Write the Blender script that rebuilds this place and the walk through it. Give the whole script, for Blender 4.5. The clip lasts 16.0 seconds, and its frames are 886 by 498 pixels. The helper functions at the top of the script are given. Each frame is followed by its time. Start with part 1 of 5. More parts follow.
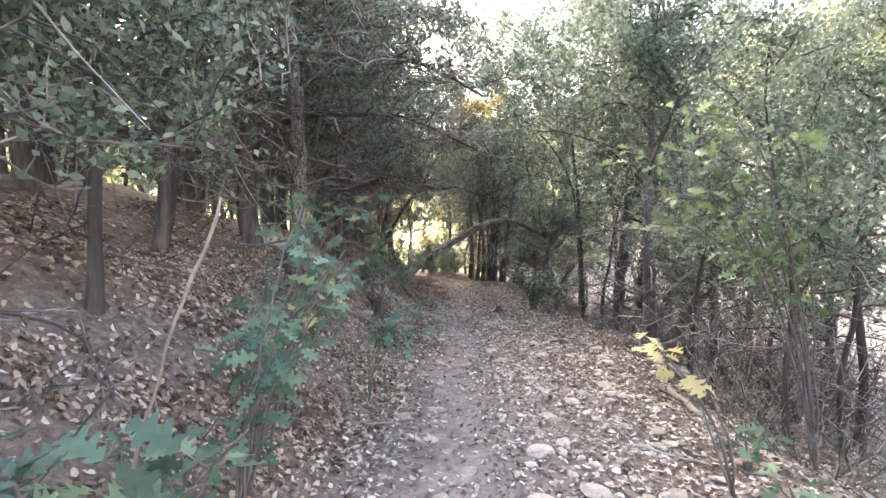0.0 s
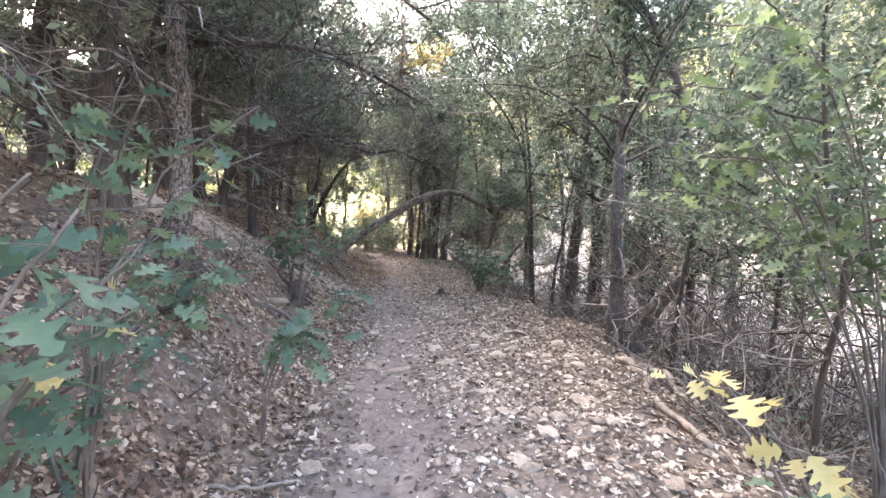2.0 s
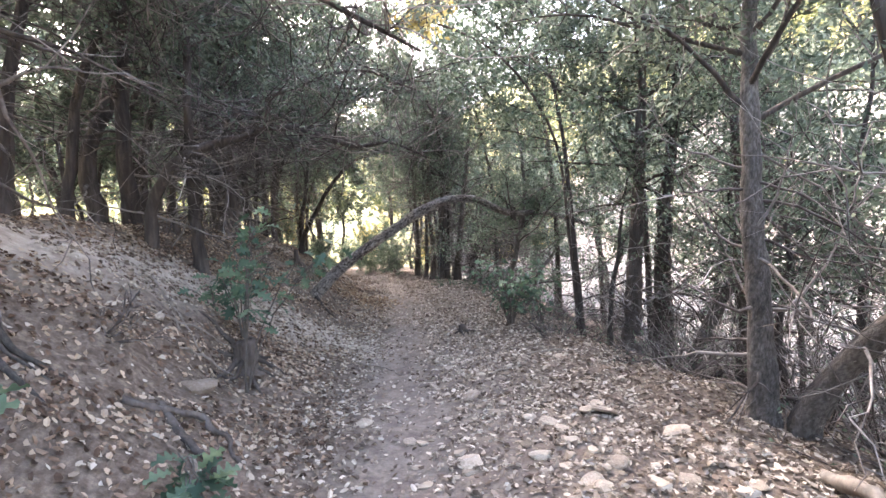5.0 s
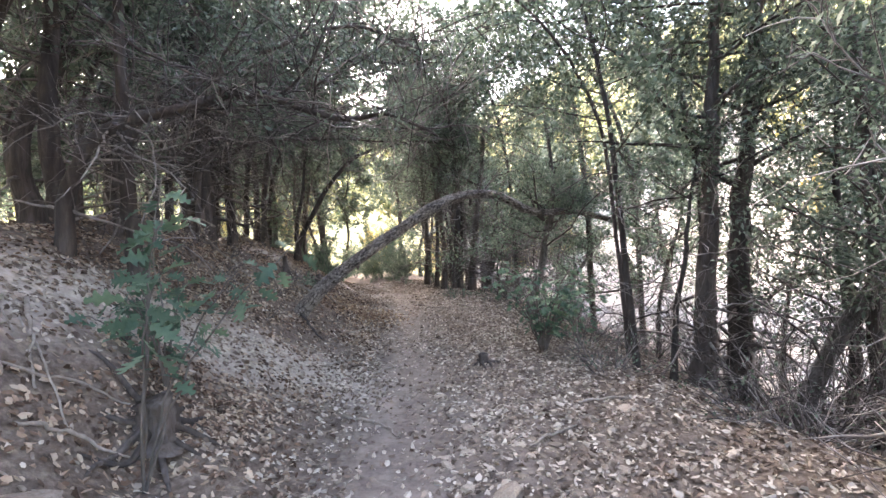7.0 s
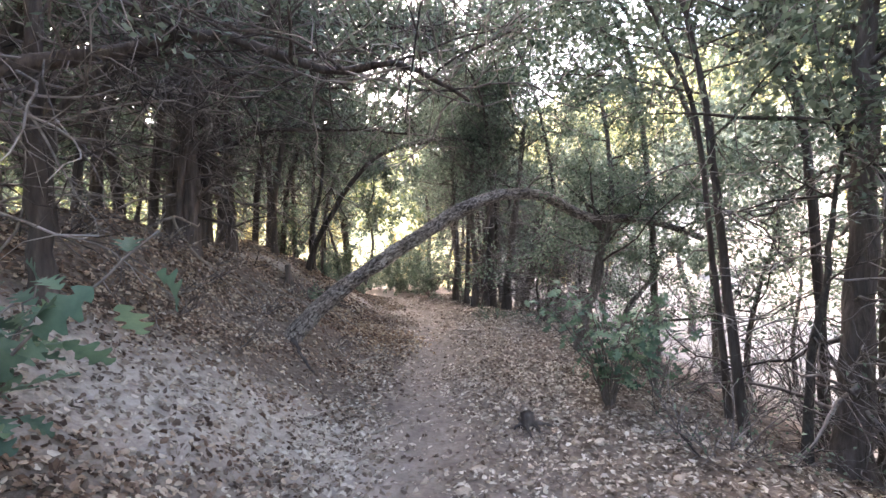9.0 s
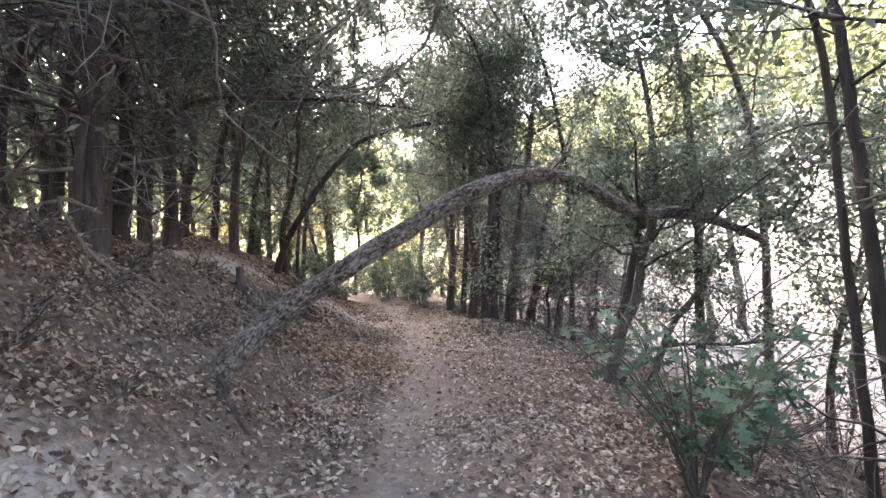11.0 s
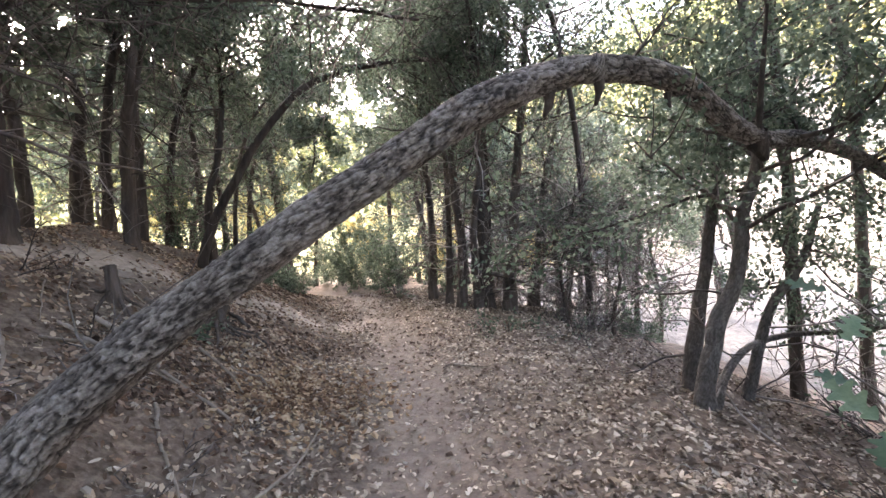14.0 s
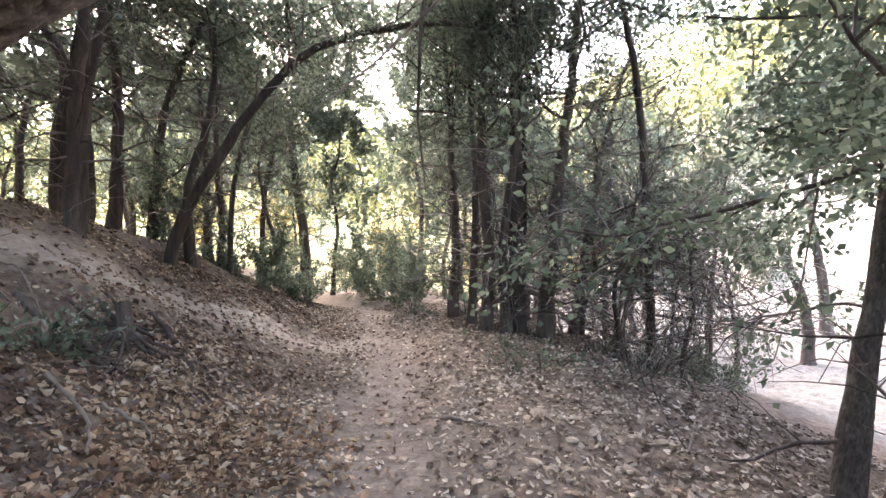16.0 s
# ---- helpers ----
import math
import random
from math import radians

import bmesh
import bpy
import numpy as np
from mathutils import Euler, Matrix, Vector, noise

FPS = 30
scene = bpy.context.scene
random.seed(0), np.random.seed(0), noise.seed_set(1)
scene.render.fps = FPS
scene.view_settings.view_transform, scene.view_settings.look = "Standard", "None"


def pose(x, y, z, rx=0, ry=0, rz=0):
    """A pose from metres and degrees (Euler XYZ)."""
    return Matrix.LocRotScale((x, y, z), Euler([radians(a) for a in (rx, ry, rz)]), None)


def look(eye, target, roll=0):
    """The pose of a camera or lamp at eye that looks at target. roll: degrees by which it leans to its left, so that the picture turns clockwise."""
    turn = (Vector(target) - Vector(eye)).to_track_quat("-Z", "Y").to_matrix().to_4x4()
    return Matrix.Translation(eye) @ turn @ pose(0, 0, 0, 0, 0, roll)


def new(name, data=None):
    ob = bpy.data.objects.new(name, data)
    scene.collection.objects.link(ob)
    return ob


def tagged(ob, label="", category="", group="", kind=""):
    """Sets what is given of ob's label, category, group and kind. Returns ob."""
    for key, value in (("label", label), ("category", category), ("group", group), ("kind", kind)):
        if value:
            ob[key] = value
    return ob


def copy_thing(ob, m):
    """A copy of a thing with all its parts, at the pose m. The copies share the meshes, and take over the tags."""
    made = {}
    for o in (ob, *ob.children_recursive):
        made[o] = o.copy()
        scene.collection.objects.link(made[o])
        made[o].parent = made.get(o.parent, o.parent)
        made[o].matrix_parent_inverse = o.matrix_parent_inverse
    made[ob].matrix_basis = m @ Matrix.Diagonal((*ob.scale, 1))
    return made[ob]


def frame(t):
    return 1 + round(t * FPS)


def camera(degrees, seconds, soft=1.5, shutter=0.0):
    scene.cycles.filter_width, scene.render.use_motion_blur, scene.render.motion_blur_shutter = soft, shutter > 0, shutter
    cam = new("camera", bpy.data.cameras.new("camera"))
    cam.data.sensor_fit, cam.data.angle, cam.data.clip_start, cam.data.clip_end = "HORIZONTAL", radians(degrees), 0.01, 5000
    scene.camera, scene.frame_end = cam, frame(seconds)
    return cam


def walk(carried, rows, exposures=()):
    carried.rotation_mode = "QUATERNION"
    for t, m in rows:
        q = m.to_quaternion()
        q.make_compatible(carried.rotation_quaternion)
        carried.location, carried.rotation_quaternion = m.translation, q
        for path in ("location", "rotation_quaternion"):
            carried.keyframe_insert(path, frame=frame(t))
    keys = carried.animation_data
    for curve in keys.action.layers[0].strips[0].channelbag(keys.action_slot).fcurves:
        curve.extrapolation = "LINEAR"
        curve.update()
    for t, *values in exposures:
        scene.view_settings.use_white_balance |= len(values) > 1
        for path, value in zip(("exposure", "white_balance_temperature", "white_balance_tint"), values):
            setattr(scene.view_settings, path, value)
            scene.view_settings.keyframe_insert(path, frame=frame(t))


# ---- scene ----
cam = camera(88.2, 16.0, soft=1.5)
METRES, EYE, TILT, LEAN, TURN = 12.3, 1.5, 0.0, 0.0, 0.0
ROWS = [
    (0.0, 0.0, 0.0, 0.0, -0.0, 0.0, 0.0),
    (0.5, 0.0014, 0.0252, 0.0014, -0.37, -1.19, -1.37),
    (1.0, 0.0017, 0.0513, 0.0002, -3.41, -1.47, -0.97),
    (1.5, 0.0024, 0.0808, -0.0008, -5.78, -2.3, -0.82),
    (2.0, 0.0043, 0.1079, -0.0013, -7.66, -3.01, -1.14),
    (2.5, 0.0062, 0.1436, 0.0003, -10.26, -3.51, -0.07),
    (3.0, 0.0178, 0.1765, -0.0019, -6.87, -3.96, -3.01),
    (3.5, 0.0225, 0.2071, -0.0027, -3.58, -5.52, -4.59),
    (4.0, 0.0136, 0.2396, 0.0025, -5.88, -3.88, 2.37),
    (6.5, 0.0301, 0.3993, -0.0031, -7.76, -0.59, 1.91),
    (7.0, 0.0304, 0.4329, -0.0015, -5.43, -0.57, 2.66),
    (7.5, 0.0367, 0.4648, -0.0016, -2.5, -0.09, -0.3),
    (8.0, 0.0371, 0.498, -0.003, -2.12, 0.09, 0.93),
    (8.5, 0.0414, 0.5279, -0.0021, -1.39, 0.65, 1.29),
    (11.0, 0.0441, 0.6921, -0.0023, -2.43, 1.35, 0.37),
    (11.5, 0.0424, 0.7243, -0.0053, -1.36, -0.16, 0.16),
    (12.0, 0.0413, 0.7536, -0.0021, -0.92, -2.09, -0.68),
    (12.5, 0.0369, 0.7849, -0.0049, -1.07, -2.01, -0.79),
    (13.0, 0.036, 0.8125, -0.0061, -1.33, -2.29, -0.64),
    (13.5, 0.0354, 0.8382, -0.007, -3.55, -2.25, -0.09),
    (14.0, 0.0338, 0.866, -0.0057, -6.59, -1.29, 3.76),
    (14.5, 0.0432, 0.8948, -0.0076, -6.03, -0.13, 1.47),
    (15.0, 0.053, 0.9188, -0.0084, -5.38, -0.33, 0.37),
    (15.5, 0.0603, 0.9471, -0.0084, -3.65, -0.54, 0.87),
    (16.0, 0.0697, 0.9848, -0.0202, -1.37, 0.99, 0.9),
]
walk(cam, [(t, pose(0, 0, EYE, TILT, LEAN, TURN) @ pose(METRES * x, METRES * y, METRES * z, 90 + pitch, roll, yaw)) for t, x, y, z, yaw, pitch, roll in ROWS],
     exposures=[(0.0, 3.86, 7050, 17), (3.5, 4.06, 6850, 17), (7.2, 4.05, 6800, 16), (11.0, 4.0, 6850, 19), (13.0, 3.97, 6950, 16), (16.0, 4.08, 6900, 17)])

# ---- world, sun, exposure ----
world = bpy.data.worlds.new("world")
scene.world = world
world.use_nodes = True
wn = world.node_tree.nodes
sky = wn.new("ShaderNodeTexSky")
sky.sky_type, sky.sun_disc = "NISHITA", False
SUN_EL, SUN_AZ = radians(42), radians(-22)
sky.sun_elevation, sky.sun_rotation = SUN_EL, SUN_AZ
sky.dust_density, sky.air_density = 4.0, 1.2
wn["Background"].inputs["Strength"].default_value = 0.15
world.node_tree.links.new(sky.outputs[0], wn["Background"].inputs["Color"])
sun = new("sun", bpy.data.lights.new("sun", "SUN"))
sun.data.energy, sun.data.angle, sun.data.color = 1.3, radians(24), (1.0, 0.95, 0.88)
sun_way = Vector((math.sin(SUN_AZ) * math.cos(SUN_EL), math.cos(SUN_AZ) * math.cos(SUN_EL), math.sin(SUN_EL)))
sun.matrix_world = look(sun_way * 60, (0, 0, 0))

# ---- materials ----


def material(name, colours, scale=8.0, detail=6.0, rough=0.9, stretch=(1, 1, 1), bump=0.4, bump_scale=40.0, bump_depth=0.01,
             coarse=1.2, per_object=0.0, per_island=0.0, translucent=0.0, plates=0.0):
    """A surface with fine grain, coarse blotches and relief; colours from dark to light."""
    m = bpy.data.materials.new(name)
    m.use_nodes = True
    nt = m.node_tree
    n, link = nt.nodes, nt.links.new
    bsdf = n["Principled BSDF"]
    bsdf.inputs["Roughness"].default_value = rough
    bsdf.inputs["Specular IOR Level"].default_value = 0.3
    where = n.new("ShaderNodeTexCoord")
    mapping = n.new("ShaderNodeMapping")
    mapping.inputs["Scale"].default_value = stretch
    link(where.outputs["Object"], mapping.inputs["Vector"])
    fine = n.new("ShaderNodeTexNoise")
    fine.inputs["Scale"].default_value, fine.inputs["Detail"].default_value = scale, detail
    fine.inputs["Roughness"].default_value = 0.65
    link(mapping.outputs[0], fine.inputs["Vector"])
    big = n.new("ShaderNodeTexNoise")
    big.inputs["Scale"].default_value, big.inputs["Detail"].default_value = coarse, 3.0
    link(mapping.outputs[0], big.inputs["Vector"])
    mixed = n.new("ShaderNodeMath")
    mixed.operation = "MULTIPLY_ADD"
    mixed.inputs[1].default_value = 0.62
    link(fine.outputs["Fac"], mixed.inputs[0])
    part_of = n.new("ShaderNodeMath")
    part_of.operation = "MULTIPLY"
    part_of.inputs[1].default_value = 0.38
    link(big.outputs["Fac"], part_of.inputs[0])
    link(part_of.outputs[0], mixed.inputs[2])
    value = mixed.outputs[0]
    for amount, node, out in ((per_object, "ShaderNodeObjectInfo", "Random"), (per_island, "ShaderNodeNewGeometry", "Random Per Island")):
        if amount:
            src = n.new(node)
            vary = n.new("ShaderNodeMath")
            vary.operation = "MULTIPLY_ADD"
            vary.inputs[1].default_value = amount
            link(src.outputs[out], vary.inputs[0])
            link(value, vary.inputs[2])
            back = n.new("ShaderNodeMath")
            back.operation = "SUBTRACT"
            back.inputs[1].default_value = amount / 2
            link(vary.outputs[0], back.inputs[0])
            value = back.outputs[0]
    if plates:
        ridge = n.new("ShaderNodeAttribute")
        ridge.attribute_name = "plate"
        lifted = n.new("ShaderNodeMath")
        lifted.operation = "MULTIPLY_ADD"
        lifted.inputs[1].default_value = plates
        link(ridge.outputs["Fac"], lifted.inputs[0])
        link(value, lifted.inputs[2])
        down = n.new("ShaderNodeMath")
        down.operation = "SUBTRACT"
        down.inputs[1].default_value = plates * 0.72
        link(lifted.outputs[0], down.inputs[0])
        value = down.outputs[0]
    ramp = n.new("ShaderNodeValToRGB")
    els = ramp.color_ramp.elements
    lo, hi = 0.3, 0.7
    els[0].position, els[1].position = lo, hi
    els[0].color, els[1].color = (*colours[0], 1), (*colours[-1], 1)
    for i, c in enumerate(colours[1:-1]):
        e = els.new(lo + (hi - lo) * (i + 1) / (len(colours) - 1))
        e.color = (*c, 1)
    link(value, ramp.inputs["Fac"])
    link(ramp.outputs[0], bsdf.inputs["Base Color"])
    if bump:
        rel = n.new("ShaderNodeTexNoise")
        rel.inputs["Scale"].default_value, rel.inputs["Detail"].default_value = bump_scale, 5.0
        link(mapping.outputs[0], rel.inputs["Vector"])
        b = n.new("ShaderNodeBump")
        b.inputs["Strength"].default_value, b.inputs["Distance"].default_value = bump, bump_depth
        link(rel.outputs["Fac"], b.inputs["Height"])
        link(b.outputs[0], bsdf.inputs["Normal"])
    if translucent:
        thin = n.new("ShaderNodeBsdfTranslucent")
        link(ramp.outputs[0], thin.inputs["Color"])
        mix = n.new("ShaderNodeMixShader")
        mix.inputs[0].default_value = translucent
        link(bsdf.outputs[0], mix.inputs[1])
        link(thin.outputs[0], mix.inputs[2])
        link(mix.outputs[0], n["Material Output"].inputs["Surface"])
    return m


BARK = material("juniper_bark", [(0.026, 0.021, 0.019), (0.07, 0.057, 0.051), (0.155, 0.13, 0.117)], 14, 8, 0.95, (1, 1, 0.16), 0.9, 26, 0.03, per_object=0.12)
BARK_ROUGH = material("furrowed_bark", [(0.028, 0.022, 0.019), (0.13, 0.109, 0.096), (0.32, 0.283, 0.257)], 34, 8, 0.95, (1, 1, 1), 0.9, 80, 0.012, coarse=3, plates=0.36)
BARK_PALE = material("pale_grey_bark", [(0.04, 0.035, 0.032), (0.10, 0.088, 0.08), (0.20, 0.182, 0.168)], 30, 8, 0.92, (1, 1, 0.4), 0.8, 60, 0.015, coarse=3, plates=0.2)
BARK_STEM = material("sapling_bark", [(0.05, 0.042, 0.036), (0.11, 0.095, 0.083), (0.20, 0.175, 0.155)], 18, 6, 0.92, (1, 1, 0.4), 0.5, 40)
TWIG = material("dead_twigs", [(0.036, 0.029, 0.027), (0.12, 0.102, 0.095), (0.30, 0.268, 0.25)], 10, 4, 0.95, bump=0, per_island=0.3)
STICK = material("weathered_stick", [(0.12, 0.098, 0.082), (0.23, 0.195, 0.165), (0.38, 0.335, 0.29)], 20, 6, 0.9, (1, 1, 0.3), 0.5, 50)
NEEDLE = material("juniper_foliage", [(0.055, 0.072, 0.05), (0.12, 0.148, 0.108), (0.22, 0.25, 0.19)], 2.5, 4, 0.7, bump=0, per_island=0.35, translucent=0.3)
LEAF = material("green_leaves", [(0.06, 0.088, 0.06), (0.13, 0.17, 0.12), (0.25, 0.295, 0.215)], 2.0, 4, 0.55, bump=0, per_island=0.35, translucent=0.4)
OAK = material("oak_leaf_green", [(0.055, 0.098, 0.068), (0.105, 0.168, 0.11), (0.19, 0.265, 0.165)], 9, 5, 0.5, bump=0.3, bump_scale=60, per_object=0.4, translucent=0.42)
OAK_LIGHT = material("oak_leaf_light", [(0.08, 0.118, 0.055), (0.14, 0.188, 0.095), (0.22, 0.275, 0.15)], 9, 5, 0.5, bump=0.3, bump_scale=60, per_object=0.4, translucent=0.45)
YELLOW = material("yellow_leaf", [(0.36, 0.31, 0.13), (0.49, 0.43, 0.21), (0.57, 0.52, 0.31)], 9, 4, 0.6, bump=0.2, per_object=0.3, translucent=0.4)
RUSSET = material("russet_dry_leaf", [(0.10, 0.056, 0.033), (0.21, 0.13, 0.08), (0.34, 0.235, 0.15), (0.48, 0.375, 0.265)], 6, 4, 0.85, bump=0, per_island=0.5, translucent=0.1)
AUTUMN = material("autumn_leaves", [(0.28, 0.21, 0.07), (0.48, 0.40, 0.15), (0.60, 0.54, 0.28)], 2, 3, 0.6, bump=0, per_island=0.4, translucent=0.4)
LITTER_BROWN = material("brown_dry_leaf", [(0.06, 0.037, 0.026), (0.15, 0.096, 0.067), (0.26, 0.183, 0.135), (0.44, 0.345, 0.262)], 6, 4, 0.85, bump=0, per_island=0.5, translucent=0.1)
LITTER = material("dry_leaf", [(0.105, 0.076, 0.059), (0.185, 0.142, 0.113), (0.305, 0.25, 0.203), (0.52, 0.45, 0.378)], 6, 4, 0.85, bump=0, per_island=0.5, translucent=0.1)
STONE = material("limestone", [(0.18, 0.14, 0.108), (0.32, 0.262, 0.21), (0.48, 0.41, 0.34)], 9, 8, 0.92, bump=0.6, bump_scale=24, per_object=0.2)
CHIP = material("limestone_chips", [(0.17, 0.132, 0.10), (0.31, 0.252, 0.20), (0.48, 0.405, 0.33)], 9, 8, 0.92, bump=0.5, bump_scale=30, per_island=0.4)
# Autumn yellow-green, paler than LEAF: some sunlight is put into the colour.
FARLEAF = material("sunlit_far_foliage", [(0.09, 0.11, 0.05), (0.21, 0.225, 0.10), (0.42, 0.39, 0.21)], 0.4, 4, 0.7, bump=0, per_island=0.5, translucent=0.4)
SLAB = material("tan_slab_stone", [(0.13, 0.10, 0.078), (0.22, 0.175, 0.14), (0.32, 0.265, 0.22)], 9, 8, 0.95, bump=0.7, bump_scale=24)
GRASS = material("dry_grass", [(0.20, 0.21, 0.06), (0.40, 0.38, 0.13), (0.58, 0.52, 0.24)], 3, 4, 0.8, bump=0, per_island=0.4, translucent=0.4)

# ---- geometry helpers ----
rng = np.random.default_rng(7)


class Geo:
    """Collects quads and triangles for one mesh."""

    def __init__(self):
        self.v, self.f, self.n = [], [], 0

    def add(self, v, f):
        self.v.append(np.asarray(v, float))
        self.f.append(np.asarray(f, int) + self.n)
        self.n += len(v)

    def mesh(self, name, mat, smooth=True):
        me = bpy.data.meshes.new(name)
        v = np.concatenate(self.v)
        me.vertices.add(len(v))
        me.vertices.foreach_set("co", v.astype(np.float32).ravel())
        loops = np.concatenate([f.ravel() for f in self.f])
        sizes = np.concatenate([np.full(len(f), f.shape[1]) for f in self.f])
        me.loops.add(len(loops))
        me.loops.foreach_set("vertex_index", loops.astype(np.int32))
        me.polygons.add(len(sizes))
        me.polygons.foreach_set("loop_start", np.concatenate([[0], np.cumsum(sizes)[:-1]]).astype(np.int32))
        me.polygons.foreach_set("loop_total", sizes.astype(np.int32))
        me.polygons.foreach_set("use_smooth", np.full(len(sizes), smooth))
        me.update(calc_edges=True)
        me.materials.append(mat)
        return me


def part(name, geo, mat, parent=None, label="", smooth=True):
    ob = new(name, geo.mesh(name, mat, smooth))
    if parent:
        ob.parent = parent
    if label:
        ob["label"] = label
    return ob


def unit(v):
    return v / (np.linalg.norm(v, axis=-1, keepdims=True) + 1e-9)


def smooth_path(points, n):
    """A Catmull-Rom curve through the points."""
    p = np.asarray(points, float)
    p = np.vstack([2 * p[0] - p[1], p, 2 * p[-1] - p[-2]])
    out = []
    for s in np.linspace(0, len(p) - 3 - 1e-6, n):
        i, t = int(s), s - int(s)
        a, b, c, d = p[i:i + 4]
        out.append(0.5 * (2 * b + (c - a) * t + (2 * a - 5 * b + 4 * c - d) * t * t + (3 * b - a - 3 * c + d) * t ** 3))
    return np.array(out)


def tube(geo, path, radii, sides=8, rough=0.0, flute=0.0, cap=True):
    """A closed tapered tube along the path, its skin uneven."""
    path, radii = np.asarray(path, float), np.asarray(radii, float)
    n = len(path)
    tan = unit(np.gradient(path, axis=0))
    ref = np.array([0.31, 0.17, 0.93]) if abs(tan[0][2]) < 0.8 else np.array([0.95, 0.2, 0.1])
    nx = unit(np.cross(tan, ref))
    ny = np.cross(tan, nx)
    ang = np.linspace(0, 2 * np.pi, sides, endpoint=False)
    r = radii[:, None] * np.ones(sides)
    if flute:
        r = r * (1 + flute * np.cos(3 * ang + 1.3)[None] + flute * 0.6 * np.cos(5 * ang + np.linspace(0, 2, n)[:, None]))
    if rough:
        r = r * (1 + rough * rng.normal(size=(n, sides)))
    v = path[:, None] + r[..., None] * (np.cos(ang)[None, :, None] * nx[:, None] + np.sin(ang)[None, :, None] * ny[:, None])
    i = np.arange(n - 1)[:, None] * sides
    j = np.arange(sides)[None]
    k = (j + 1) % sides
    f = np.stack([i + j, i + k, i + sides + k, i + sides + j], -1).reshape(-1, 4)
    geo.add(v.reshape(-1, 3), f)
    if cap:
        base = geo.n
        geo.add(np.vstack([path[-1] + tan[-1] * radii[-1] * 0.4]), np.zeros((0, 4), int))
        last = base - sides + np.arange(sides)
        geo.f.append(np.stack([last, np.roll(last, -1), np.full(sides, base)], -1))


def wander(start, way, length, n, bend=0.25, lift=0.0):
    """A branch's line: starts along way, strays as it goes."""
    p, d = np.array(start, float), unit(np.array(way, float))
    out = [p.copy()]
    step = length / (n - 1)
    for _ in range(n - 1):
        d = unit(d + rng.normal(size=3) * bend + np.array([0, 0, lift]))
        p = p + d * step
        out.append(p.copy())
    return np.array(out)


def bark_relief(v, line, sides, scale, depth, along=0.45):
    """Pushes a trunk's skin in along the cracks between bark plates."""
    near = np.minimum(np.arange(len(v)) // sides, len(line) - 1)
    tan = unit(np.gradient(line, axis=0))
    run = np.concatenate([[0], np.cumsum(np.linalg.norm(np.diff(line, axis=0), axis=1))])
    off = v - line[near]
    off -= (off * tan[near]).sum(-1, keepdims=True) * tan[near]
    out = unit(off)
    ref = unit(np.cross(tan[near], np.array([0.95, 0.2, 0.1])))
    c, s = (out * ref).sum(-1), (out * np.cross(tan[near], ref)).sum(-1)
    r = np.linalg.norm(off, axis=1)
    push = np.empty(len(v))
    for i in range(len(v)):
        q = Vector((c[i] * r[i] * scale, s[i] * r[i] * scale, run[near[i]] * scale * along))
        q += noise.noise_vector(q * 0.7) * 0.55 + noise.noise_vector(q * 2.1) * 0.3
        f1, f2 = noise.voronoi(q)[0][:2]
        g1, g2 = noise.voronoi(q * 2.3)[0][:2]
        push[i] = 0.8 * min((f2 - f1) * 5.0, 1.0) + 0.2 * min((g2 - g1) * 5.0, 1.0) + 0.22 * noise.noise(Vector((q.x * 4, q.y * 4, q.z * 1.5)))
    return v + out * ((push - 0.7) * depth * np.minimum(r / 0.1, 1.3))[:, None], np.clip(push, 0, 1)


def leaves(geo, centres, ways, length, width, spread=0.6):
    """Small folded leaves at the centres, each its own island."""
    n = len(centres)
    d = unit(ways + rng.normal(size=(n, 3)) * spread)
    s = unit(np.cross(d, rng.normal(size=(n, 3))))
    up = np.cross(s, d)
    ln = length * rng.uniform(0.6, 1.35, (n, 1))
    w = width * rng.uniform(0.6, 1.3, (n, 1))
    a = centres
    b = centres + d * ln * 0.45 + s * w * 0.5 + up * w * 0.25
    c = centres + d * ln
    e = centres + d * ln * 0.45 - s * w * 0.5 + up * w * 0.25
    v = np.stack([a, b, c, e], 1).reshape(-1, 3)
    geo.add(v, np.arange(4 * n).reshape(n, 4))


# ---- the ground's shape ----


def blend(e, xs, zs):
    return np.interp(e, xs, zs)


def path_x(y):
    return blend(y, [-8, 0, 3.5, 8, 13, 16, 19, 24, 32, 60], [0, 0, 0.05, 0.3, 0.45, 0.5, 0.1, -1.2, -2.4, -3.5])


